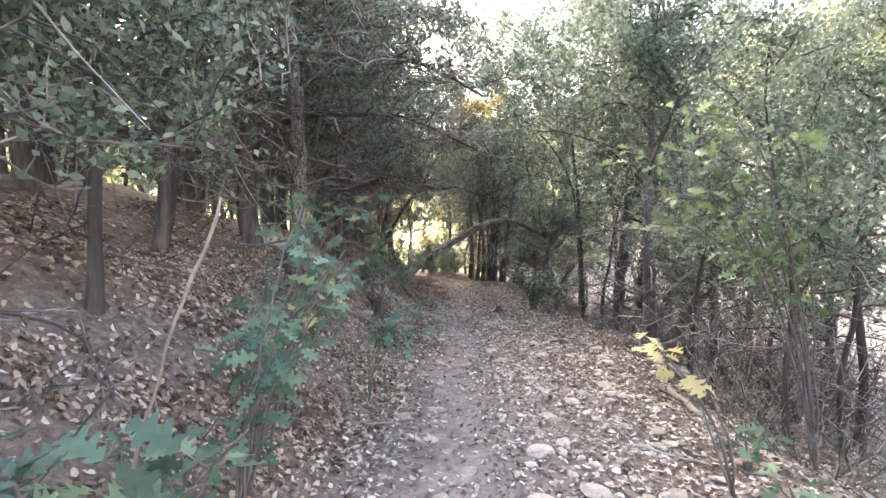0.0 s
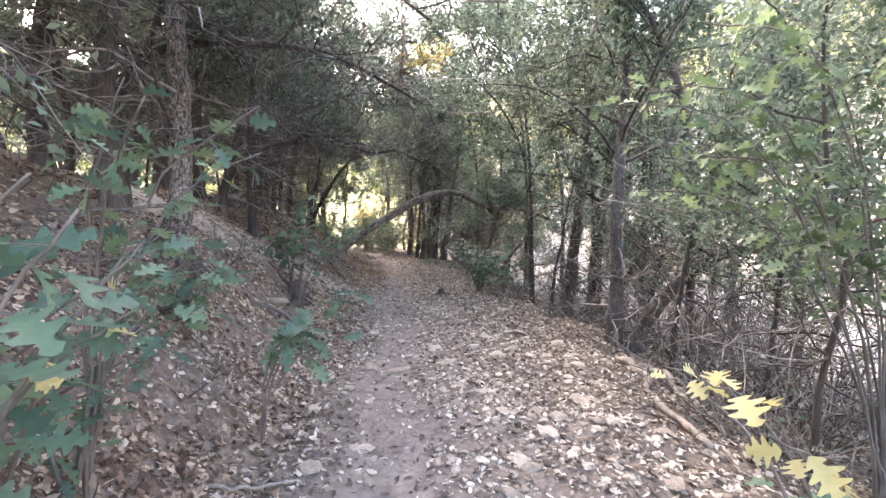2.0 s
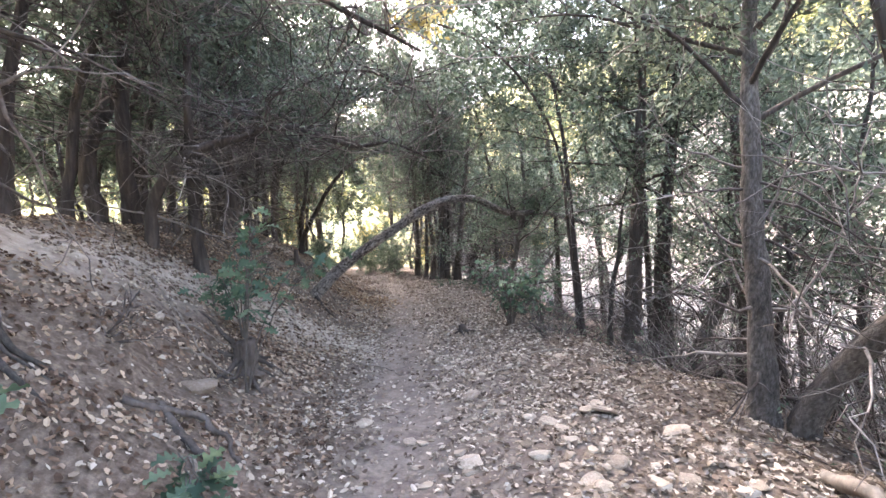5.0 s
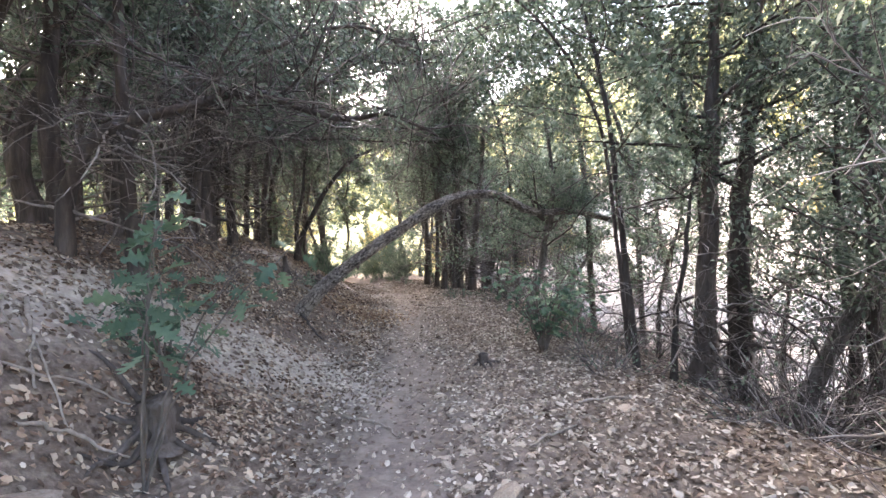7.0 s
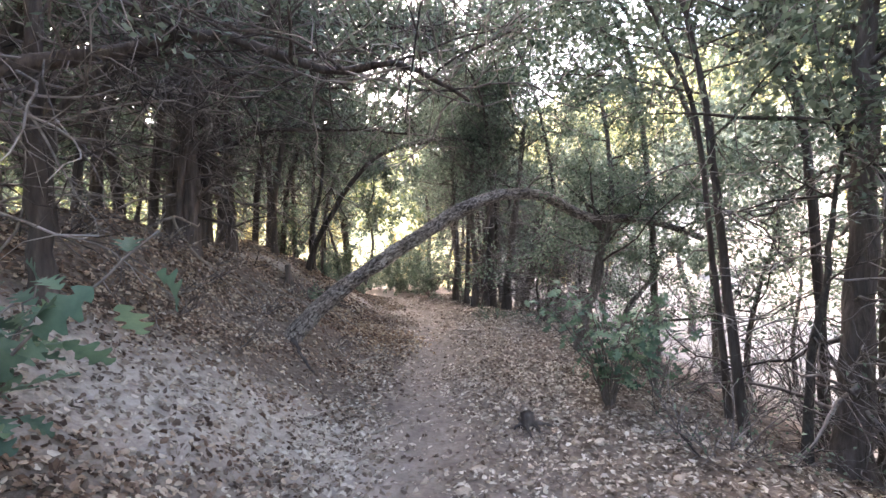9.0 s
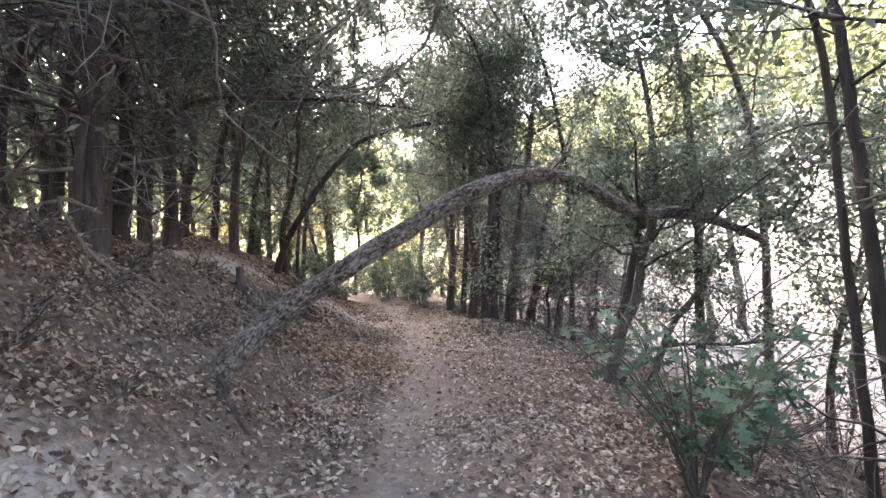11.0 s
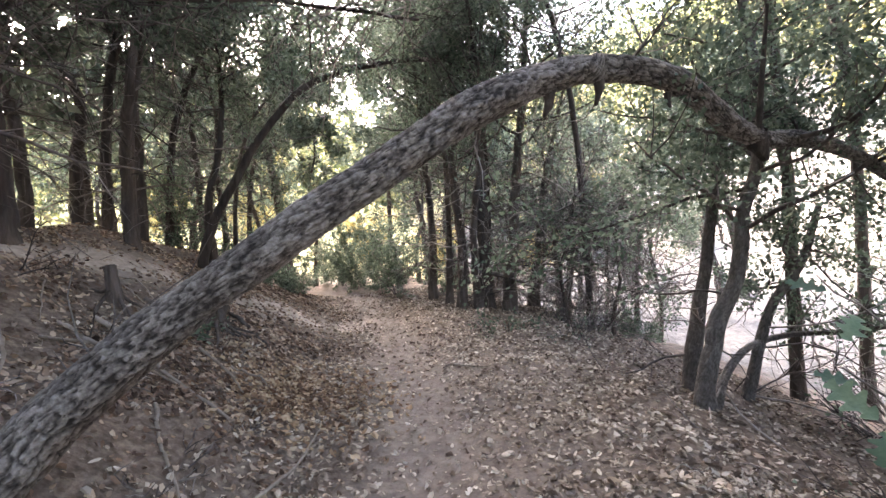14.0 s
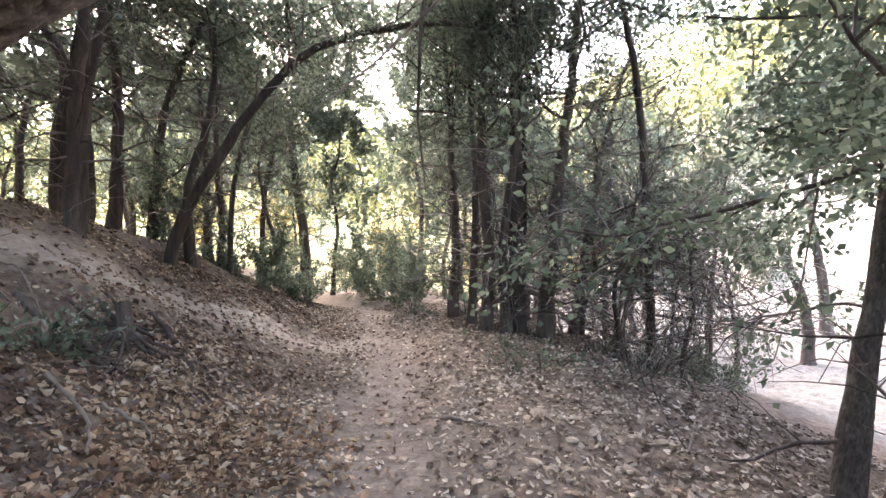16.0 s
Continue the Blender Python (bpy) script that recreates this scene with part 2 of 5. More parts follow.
def height(x, y):
    """The ground's height: the trail on a shelf, a bank up on one side, a slope down to a dry creek on the other."""
    x, y = np.asarray(x, float), np.asarray(y, float)
    d = x - path_x(y)
    base = blend(y, [-10, 13, 19, 30, 60, 140, 400], [0, 0, 0.2, 0.3, 6.0, 34, 60])
    fade = blend(y, [-5, 17.5, 23, 30, 400], [1, 1, 0.55, 0.35, 0.2])
    steep = blend(-(d + 0.7), [0, 0.35, 0.9, 1.35, 2, 3, 5, 9, 20, 80, 400], [0, 0.14, 0.50, 0.95, 1.46, 1.95, 2.5, 2.9, 3.6, 22, 30])
    gentle = blend(-(d + 0.7), [0, 0.35, 1.05, 1.5, 2.3, 3, 5, 9, 20, 80, 400], [0, 0.12, 0.57, 0.82, 1.35, 1.65, 1.8, 2.0, 2.6, 22, 30])
    late = np.clip((y - 8.0) / 2.5, 0, 1)
    left = (steep * (1 - late) + gentle * late) * fade
    wide = np.where(d > 1.5, np.maximum(1.5, d - blend(y, [3, 5, 8, 10.5], [0, 0.45, 0.45, 0])), d)
    right = blend(wide, [0, 1.2, 1.9, 2.5, 3.5, 5, 6.5, 8, 17, 21, 28, 45, 100, 400], [0, 0.03, 0.0, -0.10, -0.42, -0.95, -1.45, -1.6, -1.6, 0.4, 6.0, 15.0, 34, 40])
    pit = -0.28 * np.exp(-((x + 1.45) ** 2 + (y - 15.25) ** 2) / 0.09) - 0.15 * np.exp(-((x + 1.15) ** 2 + (y - 8.0) ** 2) / 0.05)
    dip = -0.05 * np.exp(-(d / 0.45) ** 2)
    knoll = 0.42 * np.exp(-((x + 3.3) ** 2 / 1.3 + (y - 12.2) ** 2 / 3.5))
    return base + left + right + dip + pit + knoll


def relief(x, y):
    """Small humps and hollows."""
    d = np.abs(x - path_x(y))
    amp = 0.02 + 0.05 * np.clip((d - 0.5) / 1.5, 0, 1)
    s = np.sin(x * 2.1 + 1.3 * np.sin(y * 1.1)) * np.sin(y * 1.7 + 0.8) + 0.6 * np.sin(x * 4.7 + y * 2.9) * np.sin(y * 5.3 - x * 1.7) + 0.35 * np.sin(x * 9.1 - y * 7.3) * np.sin(y * 10.7 + x * 3.1)
    return amp * s * np.exp(-(np.hypot(x, y - 8) / 60) ** 2)


def ground_z(x, y):
    return height(x, y) + relief(x, y)


SIDE_A = np.array([(0.3, 10.2), (-0.6, 10.6), (-1.4, 10.1), (-2.2, 9.4), (-2.75, 8.2), (-3.0, 7.4)])
SIDE_B = np.array([(0.1, 18.0), (-0.9, 17.6), (-2.0, 16.4), (-2.6, 15.6), (-3.6, 14.2), (-5.5, 13)])


def near_line(x, y, line):
    """The distance to a polyline on the plan."""
    best = np.full(np.shape(x), 1e9)
    for (ax, ay), (bx, by) in zip(line[:-1], line[1:]):
        t = np.clip(((x - ax) * (bx - ax) + (y - ay) * (by - ay)) / ((bx - ax) ** 2 + (by - ay) ** 2), 0, 1)
        best = np.minimum(best, np.hypot(x - ax - t * (bx - ax), y - ay - t * (by - ay)))
    return best


def trodden(x, y):
    """1 on the bare trail and its side trails, 0 under leaves."""
    d = np.abs(x - path_x(y) - 0.10 * np.sin(y * 1.9) - 0.06 * np.sin(y * 4.3) - 0.04 * np.sin(y * 9.7 + x * 3))
    main = np.clip((0.65 - d) / 0.5, 0, 1)
    e = x - path_x(y) + 0.12 * np.sin(y * 2.3 + x)
    main = np.maximum(main, blend(y, [0, 7, 10, 40], [0.6, 0.55, 0.5, 0.4]) * np.clip((e + 0.6) / 0.5, 0, 1) * np.clip((1.6 - e) / 0.9, 0, 1))
    by = np.maximum(np.clip((0.38 - near_line(x, y, SIDE_A)) / 0.25, 0, 1), np.clip((0.36 - near_line(x, y, SIDE_B)) / 0.25, 0, 1))
    return np.maximum(main, 0.6 * by)


def dusty(x, y):
    """1 on the pale worn side trails."""
    return np.maximum(np.clip((0.95 - near_line(x, y, SIDE_A)) / 0.6, 0, 1), 0.85 * np.clip((0.6 - near_line(x, y, SIDE_B)) / 0.4, 0, 1)) * np.clip((0.35 - x) / 0.5, 0, 1)


def ground():
    gx = np.concatenate([-np.geomspace(400, 7.2, 40), np.arange(-7, 9, 0.1), np.geomspace(9.2, 400, 45)])
    gy = np.concatenate([-np.geomspace(300, 4.2, 30), np.arange(-4, 26, 0.1), np.geomspace(26.3, 450, 60)])
    X, Y = np.meshgrid(gx, gy)
    Z = ground_z(X, Y)
    g = Geo()
    n, m = len(gy), len(gx)
    i = np.arange(n - 1)[:, None] * m + np.arange(m - 1)[None]
    g.add(np.stack([X, Y, Z], -1).reshape(-1, 3), np.stack([i, i + 1, i + m + 1, i + m], -1).reshape(-1, 4))
    mat = bpy.data.materials.new("forest_soil")
    mat.use_nodes = True
    nt = mat.node_tree
    nd, link = nt.nodes, nt.links.new
    bsdf = nd["Principled BSDF"]
    bsdf.inputs["Roughness"].default_value = 0.95
    bsdf.inputs["Specular IOR Level"].default_value = 0.2
    where = nd.new("ShaderNodeTexCoord")

    def ramp_of(scale, detail, colours, kind="ShaderNodeTexNoise"):
        t = nd.new(kind)
        t.inputs["Scale"].default_value = scale
        t.inputs["Detail"].default_value = detail
        t.inputs["Roughness"].default_value = 0.7
        link(where.outputs["Object"], t.inputs["Vector"])
        r = nd.new("ShaderNodeValToRGB")
        r.color_ramp.elements[0].position, r.color_ramp.elements[1].position = 0.32, 0.68
        r.color_ramp.elements[0].color, r.color_ramp.elements[1].color = (*colours[0], 1), (*colours[-1], 1)
        if len(colours) == 3:
            r.color_ramp.elements.new(0.5).color = (*colours[1], 1)
        link(t.outputs["Fac"], r.inputs["Fac"])
        return r.outputs[0]

    dirt = ramp_of(7, 10, [(0.115, 0.09, 0.077), (0.178, 0.146, 0.127), (0.255, 0.215, 0.188)])
    duff = ramp_of(16, 10, [(0.06, 0.044, 0.035), (0.132, 0.101, 0.081), (0.235, 0.188, 0.152)])
    gravel = ramp_of(11, 10, [(0.10, 0.094, 0.09), (0.165, 0.155, 0.15), (0.25, 0.236, 0.228)])
    bluff = ramp_of(2.2, 10, [(0.30, 0.25, 0.21), (0.42, 0.365, 0.32), (0.55, 0.49, 0.44)])
    meadow = ramp_of(1.3, 10, [(0.36, 0.34, 0.14), (0.50, 0.46, 0.22), (0.62, 0.56, 0.32)])
    def mask(name, a, b):
        at = nd.new("ShaderNodeAttribute")
        at.attribute_name = name
        mx = nd.new("ShaderNodeMix")
        mx.data_type = "RGBA"
        link(at.outputs["Fac"], mx.inputs["Factor"])
        link(a, mx.inputs["A"])
        link(b, mx.inputs["B"])
        return mx.outputs["Result"]
    dust = ramp_of(9, 10, [(0.25, 0.205, 0.172), (0.37, 0.312, 0.268), (0.50, 0.435, 0.38)])
    c = mask("bluff", mask("creek", mask("open", mask("dust", mask("trail", duff, dirt), dust), meadow), gravel), bluff)
    link(c, bsdf.inputs["Base Color"])
    rel = nd.new("ShaderNodeTexNoise")
    rel.inputs["Scale"].default_value, rel.inputs["Detail"].default_value = 22, 8
    link(where.outputs["Object"], rel.inputs["Vector"])
    b = nd.new("ShaderNodeBump")
    b.inputs["Strength"].default_value, b.inputs["Distance"].default_value = 0.7, 0.03
    link(rel.outputs["Fac"], b.inputs["Height"])
    link(b.outputs[0], bsdf.inputs["Normal"])
    ob = part("ground", g, mat)
    d = X - path_x(Y)
    layers = {"trail": trodden(X, Y), "dust": dusty(X, Y), "creek": np.clip((d - 4.6) / 2.6, 0, 1) * np.clip((24 - d) / 5, 0, 1) * np.clip((70 - Y) / 20, 0, 1),
              "bluff": np.clip((d - 17) / 3, 0, 1) * np.clip((44 - d) / 10, 0, 1) * np.clip((70 - Y) / 20, 0, 1),
              "open": np.clip(np.maximum((Y - 27) / 6, np.maximum((d - 18) / 4, (-d - 15) / 5)), 0, 1)}
    for key, val in layers.items():
        ob.data.attributes.new(key, "FLOAT", "POINT").data.foreach_set("value", val.astype(np.float32).ravel())
    return tagged(ob, "leaf-strewn woodland slope with a trodden dirt trail", "ground", kind="structure")


ground()

# ---- trees ----


def tree(trunk_path, r0, r1=None, limbs=12, crown=(0.45, 1.0), reach=1.5, leaf=NEEDLE, leaf_n=9000, size=(0.08, 0.028), dead=10, dead_to=0.5,
         bark=BARK, sides=10, flare=1.5, twig_n=7, name="juniper_tree", label="", category="tree", dead_reach=1.3, lift=0.04, detail=0.0):
    """A tree: trunk, boughs, dead twigs and a crown of small leaves, rooted at its origin."""
    top = new(name)
    path = np.asarray(trunk_path, float)
    length = np.linalg.norm(np.diff(path, axis=0), axis=1).sum()
    n = max(10, int(length / 0.2))
    line = smooth_path(path, n)
    line[1:-1] += rng.normal(size=(n - 2, 3)) * r0 * 0.10
    s = np.linspace(0, 1, n)
    r1 = r1 or r0 * 0.18
    radii = r0 + (r1 - r0) * s ** 0.85
    radii = radii * (1 + (flare - 1) * np.exp(-s * length / 0.22))
    g = Geo()
    if detail:
        ring, step, along = (100, 0.011, 0.3) if bark is BARK_ROUGH else (56, 0.016, 0.4)
        fine = smooth_path(path, int(length / step))
        fine[:, 0] += np.interp(np.linspace(0, 1, len(fine)), s, rng.normal(size=n) * r0 * 0.1)
        fs = np.linspace(0, 1, len(fine))
        fr = (r0 + (r1 - r0) * fs ** 0.85) * (1 + (flare - 1) * np.exp(-fs * length / 0.22)) * (1 + 0.05 * np.interp(fs, s, rng.normal(size=n)))
        tube(g, fine, fr, ring, 0.0, 0.05)
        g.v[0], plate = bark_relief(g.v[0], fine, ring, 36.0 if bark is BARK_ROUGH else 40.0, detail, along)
        line = np.stack([np.interp(s, fs, fine[:, i]) for i in range(3)], -1)
    else:
        tube(g, line, radii, sides, 0.035, 0.07)
    body = part("trunk", g, bark, top)
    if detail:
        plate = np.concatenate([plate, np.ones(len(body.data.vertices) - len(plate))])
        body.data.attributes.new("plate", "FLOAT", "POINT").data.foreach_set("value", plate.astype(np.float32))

    def at(f):
        i = min(int(f * (n - 1)), n - 2)
        return line[i] + (line[i + 1] - line[i]) * (f * (n - 1) - i), radii[i], unit(line[i + 1] - line[i])

    pts, ways = [], []
    turn = rng.uniform(0, 6.3)
    twigs = Geo()
    for k in range(limbs):
        f = crown[0] + (crown[1] - crown[0]) * (k + rng.uniform(0, 0.8)) / limbs
        p, r, t = at(min(f, 0.99))
        turn += 2.4 + rng.normal() * 0.3
        out = np.array([math.cos(turn), math.sin(turn), 0.35 + rng.normal() * 0.2])
        ln = reach * rng.uniform(0.6, 1.15) * (1.1 - 0.55 * (f - crown[0]) / max(crown[1] - crown[0], 0.01))
        b = wander(p, out, ln, 9, 0.16, lift)
        g = Geo()
        tube(g, b, np.linspace(max(r * 0.4, 0.012), 0.005, 9), 5)
        part("branch", g, BARK, top)
        for q in range(twig_n):
            i = rng.integers(2, 9)
            w = unit(b[i] - b[i - 1] + rng.normal(size=3) * 0.75)
            tw = wander(b[i], w, ln * rng.uniform(0.25, 0.5), 4, 0.22, 0.02)
            tube(twigs, tw, np.linspace(0.007, 0.002, 4), 3, cap=False)
            pts.append(tw[1:])
            ways.append(np.diff(tw, axis=0))
        pts.append(b[4:])
        ways.append(np.diff(b, axis=0)[3:])
    for k in range(dead):
        f = rng.uniform(0.1, dead_to)
        p, r, t = at(f)
        a = rng.uniform(0, 6.3)
        b = wander(p, (math.cos(a), math.sin(a), rng.normal() * 0.35), dead_reach * rng.uniform(0.4, 1.2), 9, 0.22, 0.0)
        tube(twigs, b, np.linspace(max(r * 0.2, 0.010), 0.003, 9), 4)
        for q in range(7):
            i = rng.integers(2, 9)
            tw = wander(b[i], unit(b[i] - b[i - 1]) + rng.normal(size=3) * 0.6, rng.uniform(0.2, 0.75), 4, 0.33)
            tube(twigs, tw, np.linspace(0.006, 0.002, 4), 3, cap=False)
    if twigs.n:
        tagged(part("twig_tangle", twigs, TWIG, top, "tangled dead grey twigs"), kind="stuff")
    if leaf_n and pts:
        pts, ways = np.concatenate(pts), np.concatenate(ways)
        pick = rng.integers(0, len(pts), leaf_n)
        g = Geo()
        leaves(g, pts[pick] + rng.normal(size=(leaf_n, 3)) * 0.085, unit(ways[pick]), *size)
        tagged(part("crown", g, leaf, top), kind="stuff")
    return tagged(top, label, category)


def put(ob, x, y, turn=0, sink=0.16, size=1.0, tilt=(0, 0)):
    ob.matrix_world = pose(x, y, float(ground_z(x, y)) - sink, tilt[0], tilt[1], turn)
    ob.scale = (size, size, size)
    return ob


def stems(h, lean=(0, 0), wob=0.12):
    zs = np.linspace(0, h, 6)
    p = np.stack([lean[0] * (zs / h) ** 1.3 + rng.normal(size=6) * wob * (zs > 0.1), lean[1] * (zs / h) ** 1.3 + rng.normal(size=6) * wob * (zs > 0.1), zs], -1)
    return p


JUNIPER_LABEL = "shaggy grey-brown juniper trunk with bare lower boughs and dull green crown"
protos = [put(tree(stems(h, lean), r, limbs=22, crown=(0.46, 0.98), reach=rc, leaf_n=ln, size=(0.125, 0.05), twig_n=9, dead=30, dead_to=0.8, dead_reach=2.0, label=JUNIPER_LABEL), x, y)
          for h, lean, r, rc, ln, x, y in (
              (6.5, (0.2, 0.3), 0.13, 2.1, 3300, -3.2, 14.2),
              (7.0, (-0.3, 0.1), 0.10, 1.9, 3000, -3.1, 15.3),
              (6.2, (0.4, -0.2), 0.085, 1.8, 3000, -2.9, 17.0),
              (7.5, (0.1, 0.5), 0.15, 2.4, 3700, -4.6, 12.2))]
for p in protos:
    p["group"] = "junipers on the bank"

far_protos = [put(tree(stems(h, lean), r, limbs=16, crown=(0.42, 0.98), reach=2.3, leaf_n=2700, size=(0.22, 0.12), twig_n=4, dead=6, dead_to=0.4, dead_reach=1.6, sides=8, label=JUNIPER_LABEL), x, y)
              for h, lean, r, x, y in ((7.0, (0.2, 0.3), 0.13, -14.0, 17.0), (7.5, (-0.4, 0.2), 0.11, -11.5, 12.5))]
for p in far_protos:
    p["group"] = "junipers on the bank"
# The three with y below zero are unseen additions that shade the first bank.
for k, (x, y) in enumerate(((-9.5, 14.5), (-12.0, 20.5), (-9.0, 8.0), (-12.0, 4.5), (-8.0, 2.2), (-7.5, -1.5), (-4.5, -3.0), (-2.4, -2.6), (-7.0, 20.0), (-8.4, 22.8), (-10.0, 29.0), (-13.5, 25.5), (2.0, 31.0), (5.5, 31.5), (9.0, 29.5), (-16, 20), (-16, 11), (-17, 28), (9.5, 22.5),
                            (-8.0, 37.0), (4.0, 38.0), (-15, 35), (10, 37), (1.8, 28.0), (-2.9, 25.8), (0.3, 30.0), (11.5, 15.0), (11.5, 5.0), (13.0, 26.0))):
    put(copy_thing(far_protos[k % 2], Matrix()), x, y, k * 77 % 360, size=(0.85 if k < 22 else 1.15) + 0.05 * (k % 5))
for k, (x, y) in enumerate(((-7.6, 16.6), (-8.6, 15.4), (-8.0, 11.4), (-9.6, 17.2), (-8.4, 13.6), (-6.6, 15.6), (-6.2, 14.0), (-7.2, 19.0))):
    put(copy_thing(far_protos[k % 2], Matrix()), x, y, k * 131 % 360, size=0.46 + 0.04 * (k % 4))
for x, y, which, turn, size in (
        (-2.3, 10.3, 1, 40, 0.85), (-3.6, 11.2, 0, 200, 1.0), (-5.6, 10.4, 3, 90, 0.95), (-4.4, 8.0, 2, 10, 1.1), (-5.4, 6.2, 0, 130, 1.05), (-6.8, 8.6, 3, 300, 1.0),
        (-4.0, 4.4, 1, 77, 1.0), (-6.2, 2.6, 3, 210, 0.9), (-3.9, 1.6, 2, 150, 1.0), (-7.5, 13.0, 0, 20, 1.0), (-5.2, 15.0, 1, 255, 1.05), (-6.6, 17.5, 2, 33, 1.1),
        (-4.0, 16.8, 2, 190, 1.0), (-3.6, 18.6, 1, 300, 0.95), (-2.4, 18.4, 2, 80, 0.9), (-5.0, 19.5, 0, 120, 1.0), (-2.9, 20.3, 2, 310, 0.85), (-3.9, 22.0, 1, 12, 0.95),
        (-6.5, 22.0, 3, 140, 0.9), (-9.0, 18.0, 0, 10, 1.0), (-9.5, 11.0, 1, 170, 1.1), (-8.6, 5.0, 2, 260, 1.1), (-5.4, 25.0, 2, 200, 0.95), 
        (-8.2, 26.0, 1, 100, 1.0), (-10.5, 22.0, 2, 50, 1.0), (-2.7, 22.6, 2, 220, 0.8), (-1.9, 24.8, 1, 160, 0.7), (1.2, 24.0, 2, 60, 0.85), (2.6, 26.5, 0, 10, 0.9),
        (4.5, 28.5, 1, 20, 1.0), (-7.5, 31.0, 3, 66, 1.0), (7.0, 26.0, 3, 200, 0.9)):
    c = copy_thing(far_protos[which % 2] if x < -4.9 or y > 24 else protos[which], Matrix())
    put(c, x, y, turn, size=size)


def at_ground(x, y, pts, sink=0.08):
    """Plan points with heights above sea level, made relative to the ground at x, y."""
    o = np.array([x, y, float(ground_z(x, y)) - sink])
    return np.asarray(pts, float) - o


def placed(x, y, pts, *args, **kw):
    """A tree whose trunk runs through points of the place."""
    t = tree(at_ground(x, y, pts), *args, **kw)
    t.location = (x, y, float(ground_z(x, y)) - 0.08)
    return t


# the tree that leans over the trail
zb = float(ground_z(-1.15, 12.55))
arch_line = [(-1.24, 12.48, zb - 0.12), (-1.02, 12.5, 0.72), (-0.60, 12.62, 1.08), (0.03, 12.72, 1.52), (0.75, 12.8, 1.98), (1.3, 13.0, 2.24),
             (1.7, 13.1, 2.32), (2.15, 13.2, 2.28), (2.6, 13.38, 2.08), (3.05, 13.6, 1.98), (3.5, 13.75, 2.0), (4.2, 14.0, 1.92), (5.0, 14.3, 1.7)]
arch = placed(-1.22, 12.5, arch_line, 0.108, 0.05, limbs=10, crown=(0.70, 0.98), reach=1.2, leaf=LEAF, leaf_n=3000, size=(0.05, 0.03), dead=4, dead_to=0.95, dead_reach=0.4, lift=0.16,
              bark=BARK_ROUGH, sides=18, flare=1.35, detail=0.017, name="leaning_tree", label="leaning tree with furrowed bark arching over the trail")

for base, way, ln, r in (((1.3, 13.0, 2.18), (0.15, 0.1, -1), 0.22, 0.028), ((1.62, 13.08, 2.24), (0.05, -0.1, -1), 0.2, 0.022), ((2.1, 13.2, 2.2), (0.1, -0.3, -1), 0.14, 0.018), ((2.95, 13.55, 2.0), (0.35, 0.1, -0.6), 0.3, 0.06),
                         ((-0.3, 12.66, 1.2), (0.1, -0.7, -0.5), 0.12, 0.02)):
    g = Geo()
    tube(g, wander(base, way, ln * 0.65, 7, 0.12) - np.array(arch.location), np.linspace(r * 1.4, r * 0.45, 7), 9, 0.08)
    part("stub", g, BARK, arch, "dark broken branch stub")

# stems that hold up its far end
placed(2.8, 14.0, [(2.8, 14.0, -0.15), (2.84, 14.02, 0.2), (2.95, 14.04, 0.55), (3.12, 14.0, 0.95), (3.2, 13.98, 1.45), (3.36, 13.98, 2.02), (3.42, 14.1, 3.0), (3.35, 14.3, 4.2)], 0.082, 0.03,
             limbs=18, crown=(0.52, 0.98), reach=1.9, leaf=LEAF, leaf_n=13000, size=(0.05, 0.03), dead=5, dead_to=0.55, bark=BARK_PALE, flare=1.3, detail=0.005, name="oak_tree",
             label="slender grey-barked tree standing on the trail's edge")
placed(3.0, 14.5, [(3.0, 14.5, -0.2), (3.14, 14.53, 0.5), (3.3, 14.56, 1.1), (3.45, 14.6, 1.78), (3.55, 14.6, 2.3), (3.7, 14.6, 3.0)], 0.07, 0.028, limbs=8, crown=(0.6, 0.98), reach=1.1, leaf=LEAF,
       leaf_n=3500, size=(0.05, 0.03), dead=2, bark=BARK_PALE, flare=1.2, detail=0.005, name="oak_tree", label="slender grey-barked tree standing on the trail's edge")
placed(3.38, 14.32, [(3.38, 14.32, -0.4), (3.6, 14.42, 0.1), (3.85, 14.48, 0.6), (4.2, 14.5, 1.0), (4.5, 14.6, 1.5)], 0.055, 0.03, limbs=5, crown=(0.6, 0.98), reach=0.9, leaf=LEAF,
       leaf_n=2500, size=(0.05, 0.03), dead=4, bark=BARK_PALE, flare=1.2, detail=0.005, name="oak_tree", label="leaning grey-barked stem on the creek slope")
placed(2.9, 14.0, [(2.9, 14.0, -0.12), (3.15, 14.2, 0.12), (3.55, 14.4, 0.28), (4.0, 14.45, 0.34), (4.6, 14.3, 0.36), (5.3, 14.1, 0.5)], 0.038, 0.02, limbs=5, crown=(0.6, 0.98), reach=0.7, leaf=LEAF,
       leaf_n=900, size=(0.05, 0.03), dead=5, dead_to=0.9, bark=BARK_PALE, flare=1.1, detail=0.005, name="oak_tree", label="low grey stem sweeping out over the creek slope")

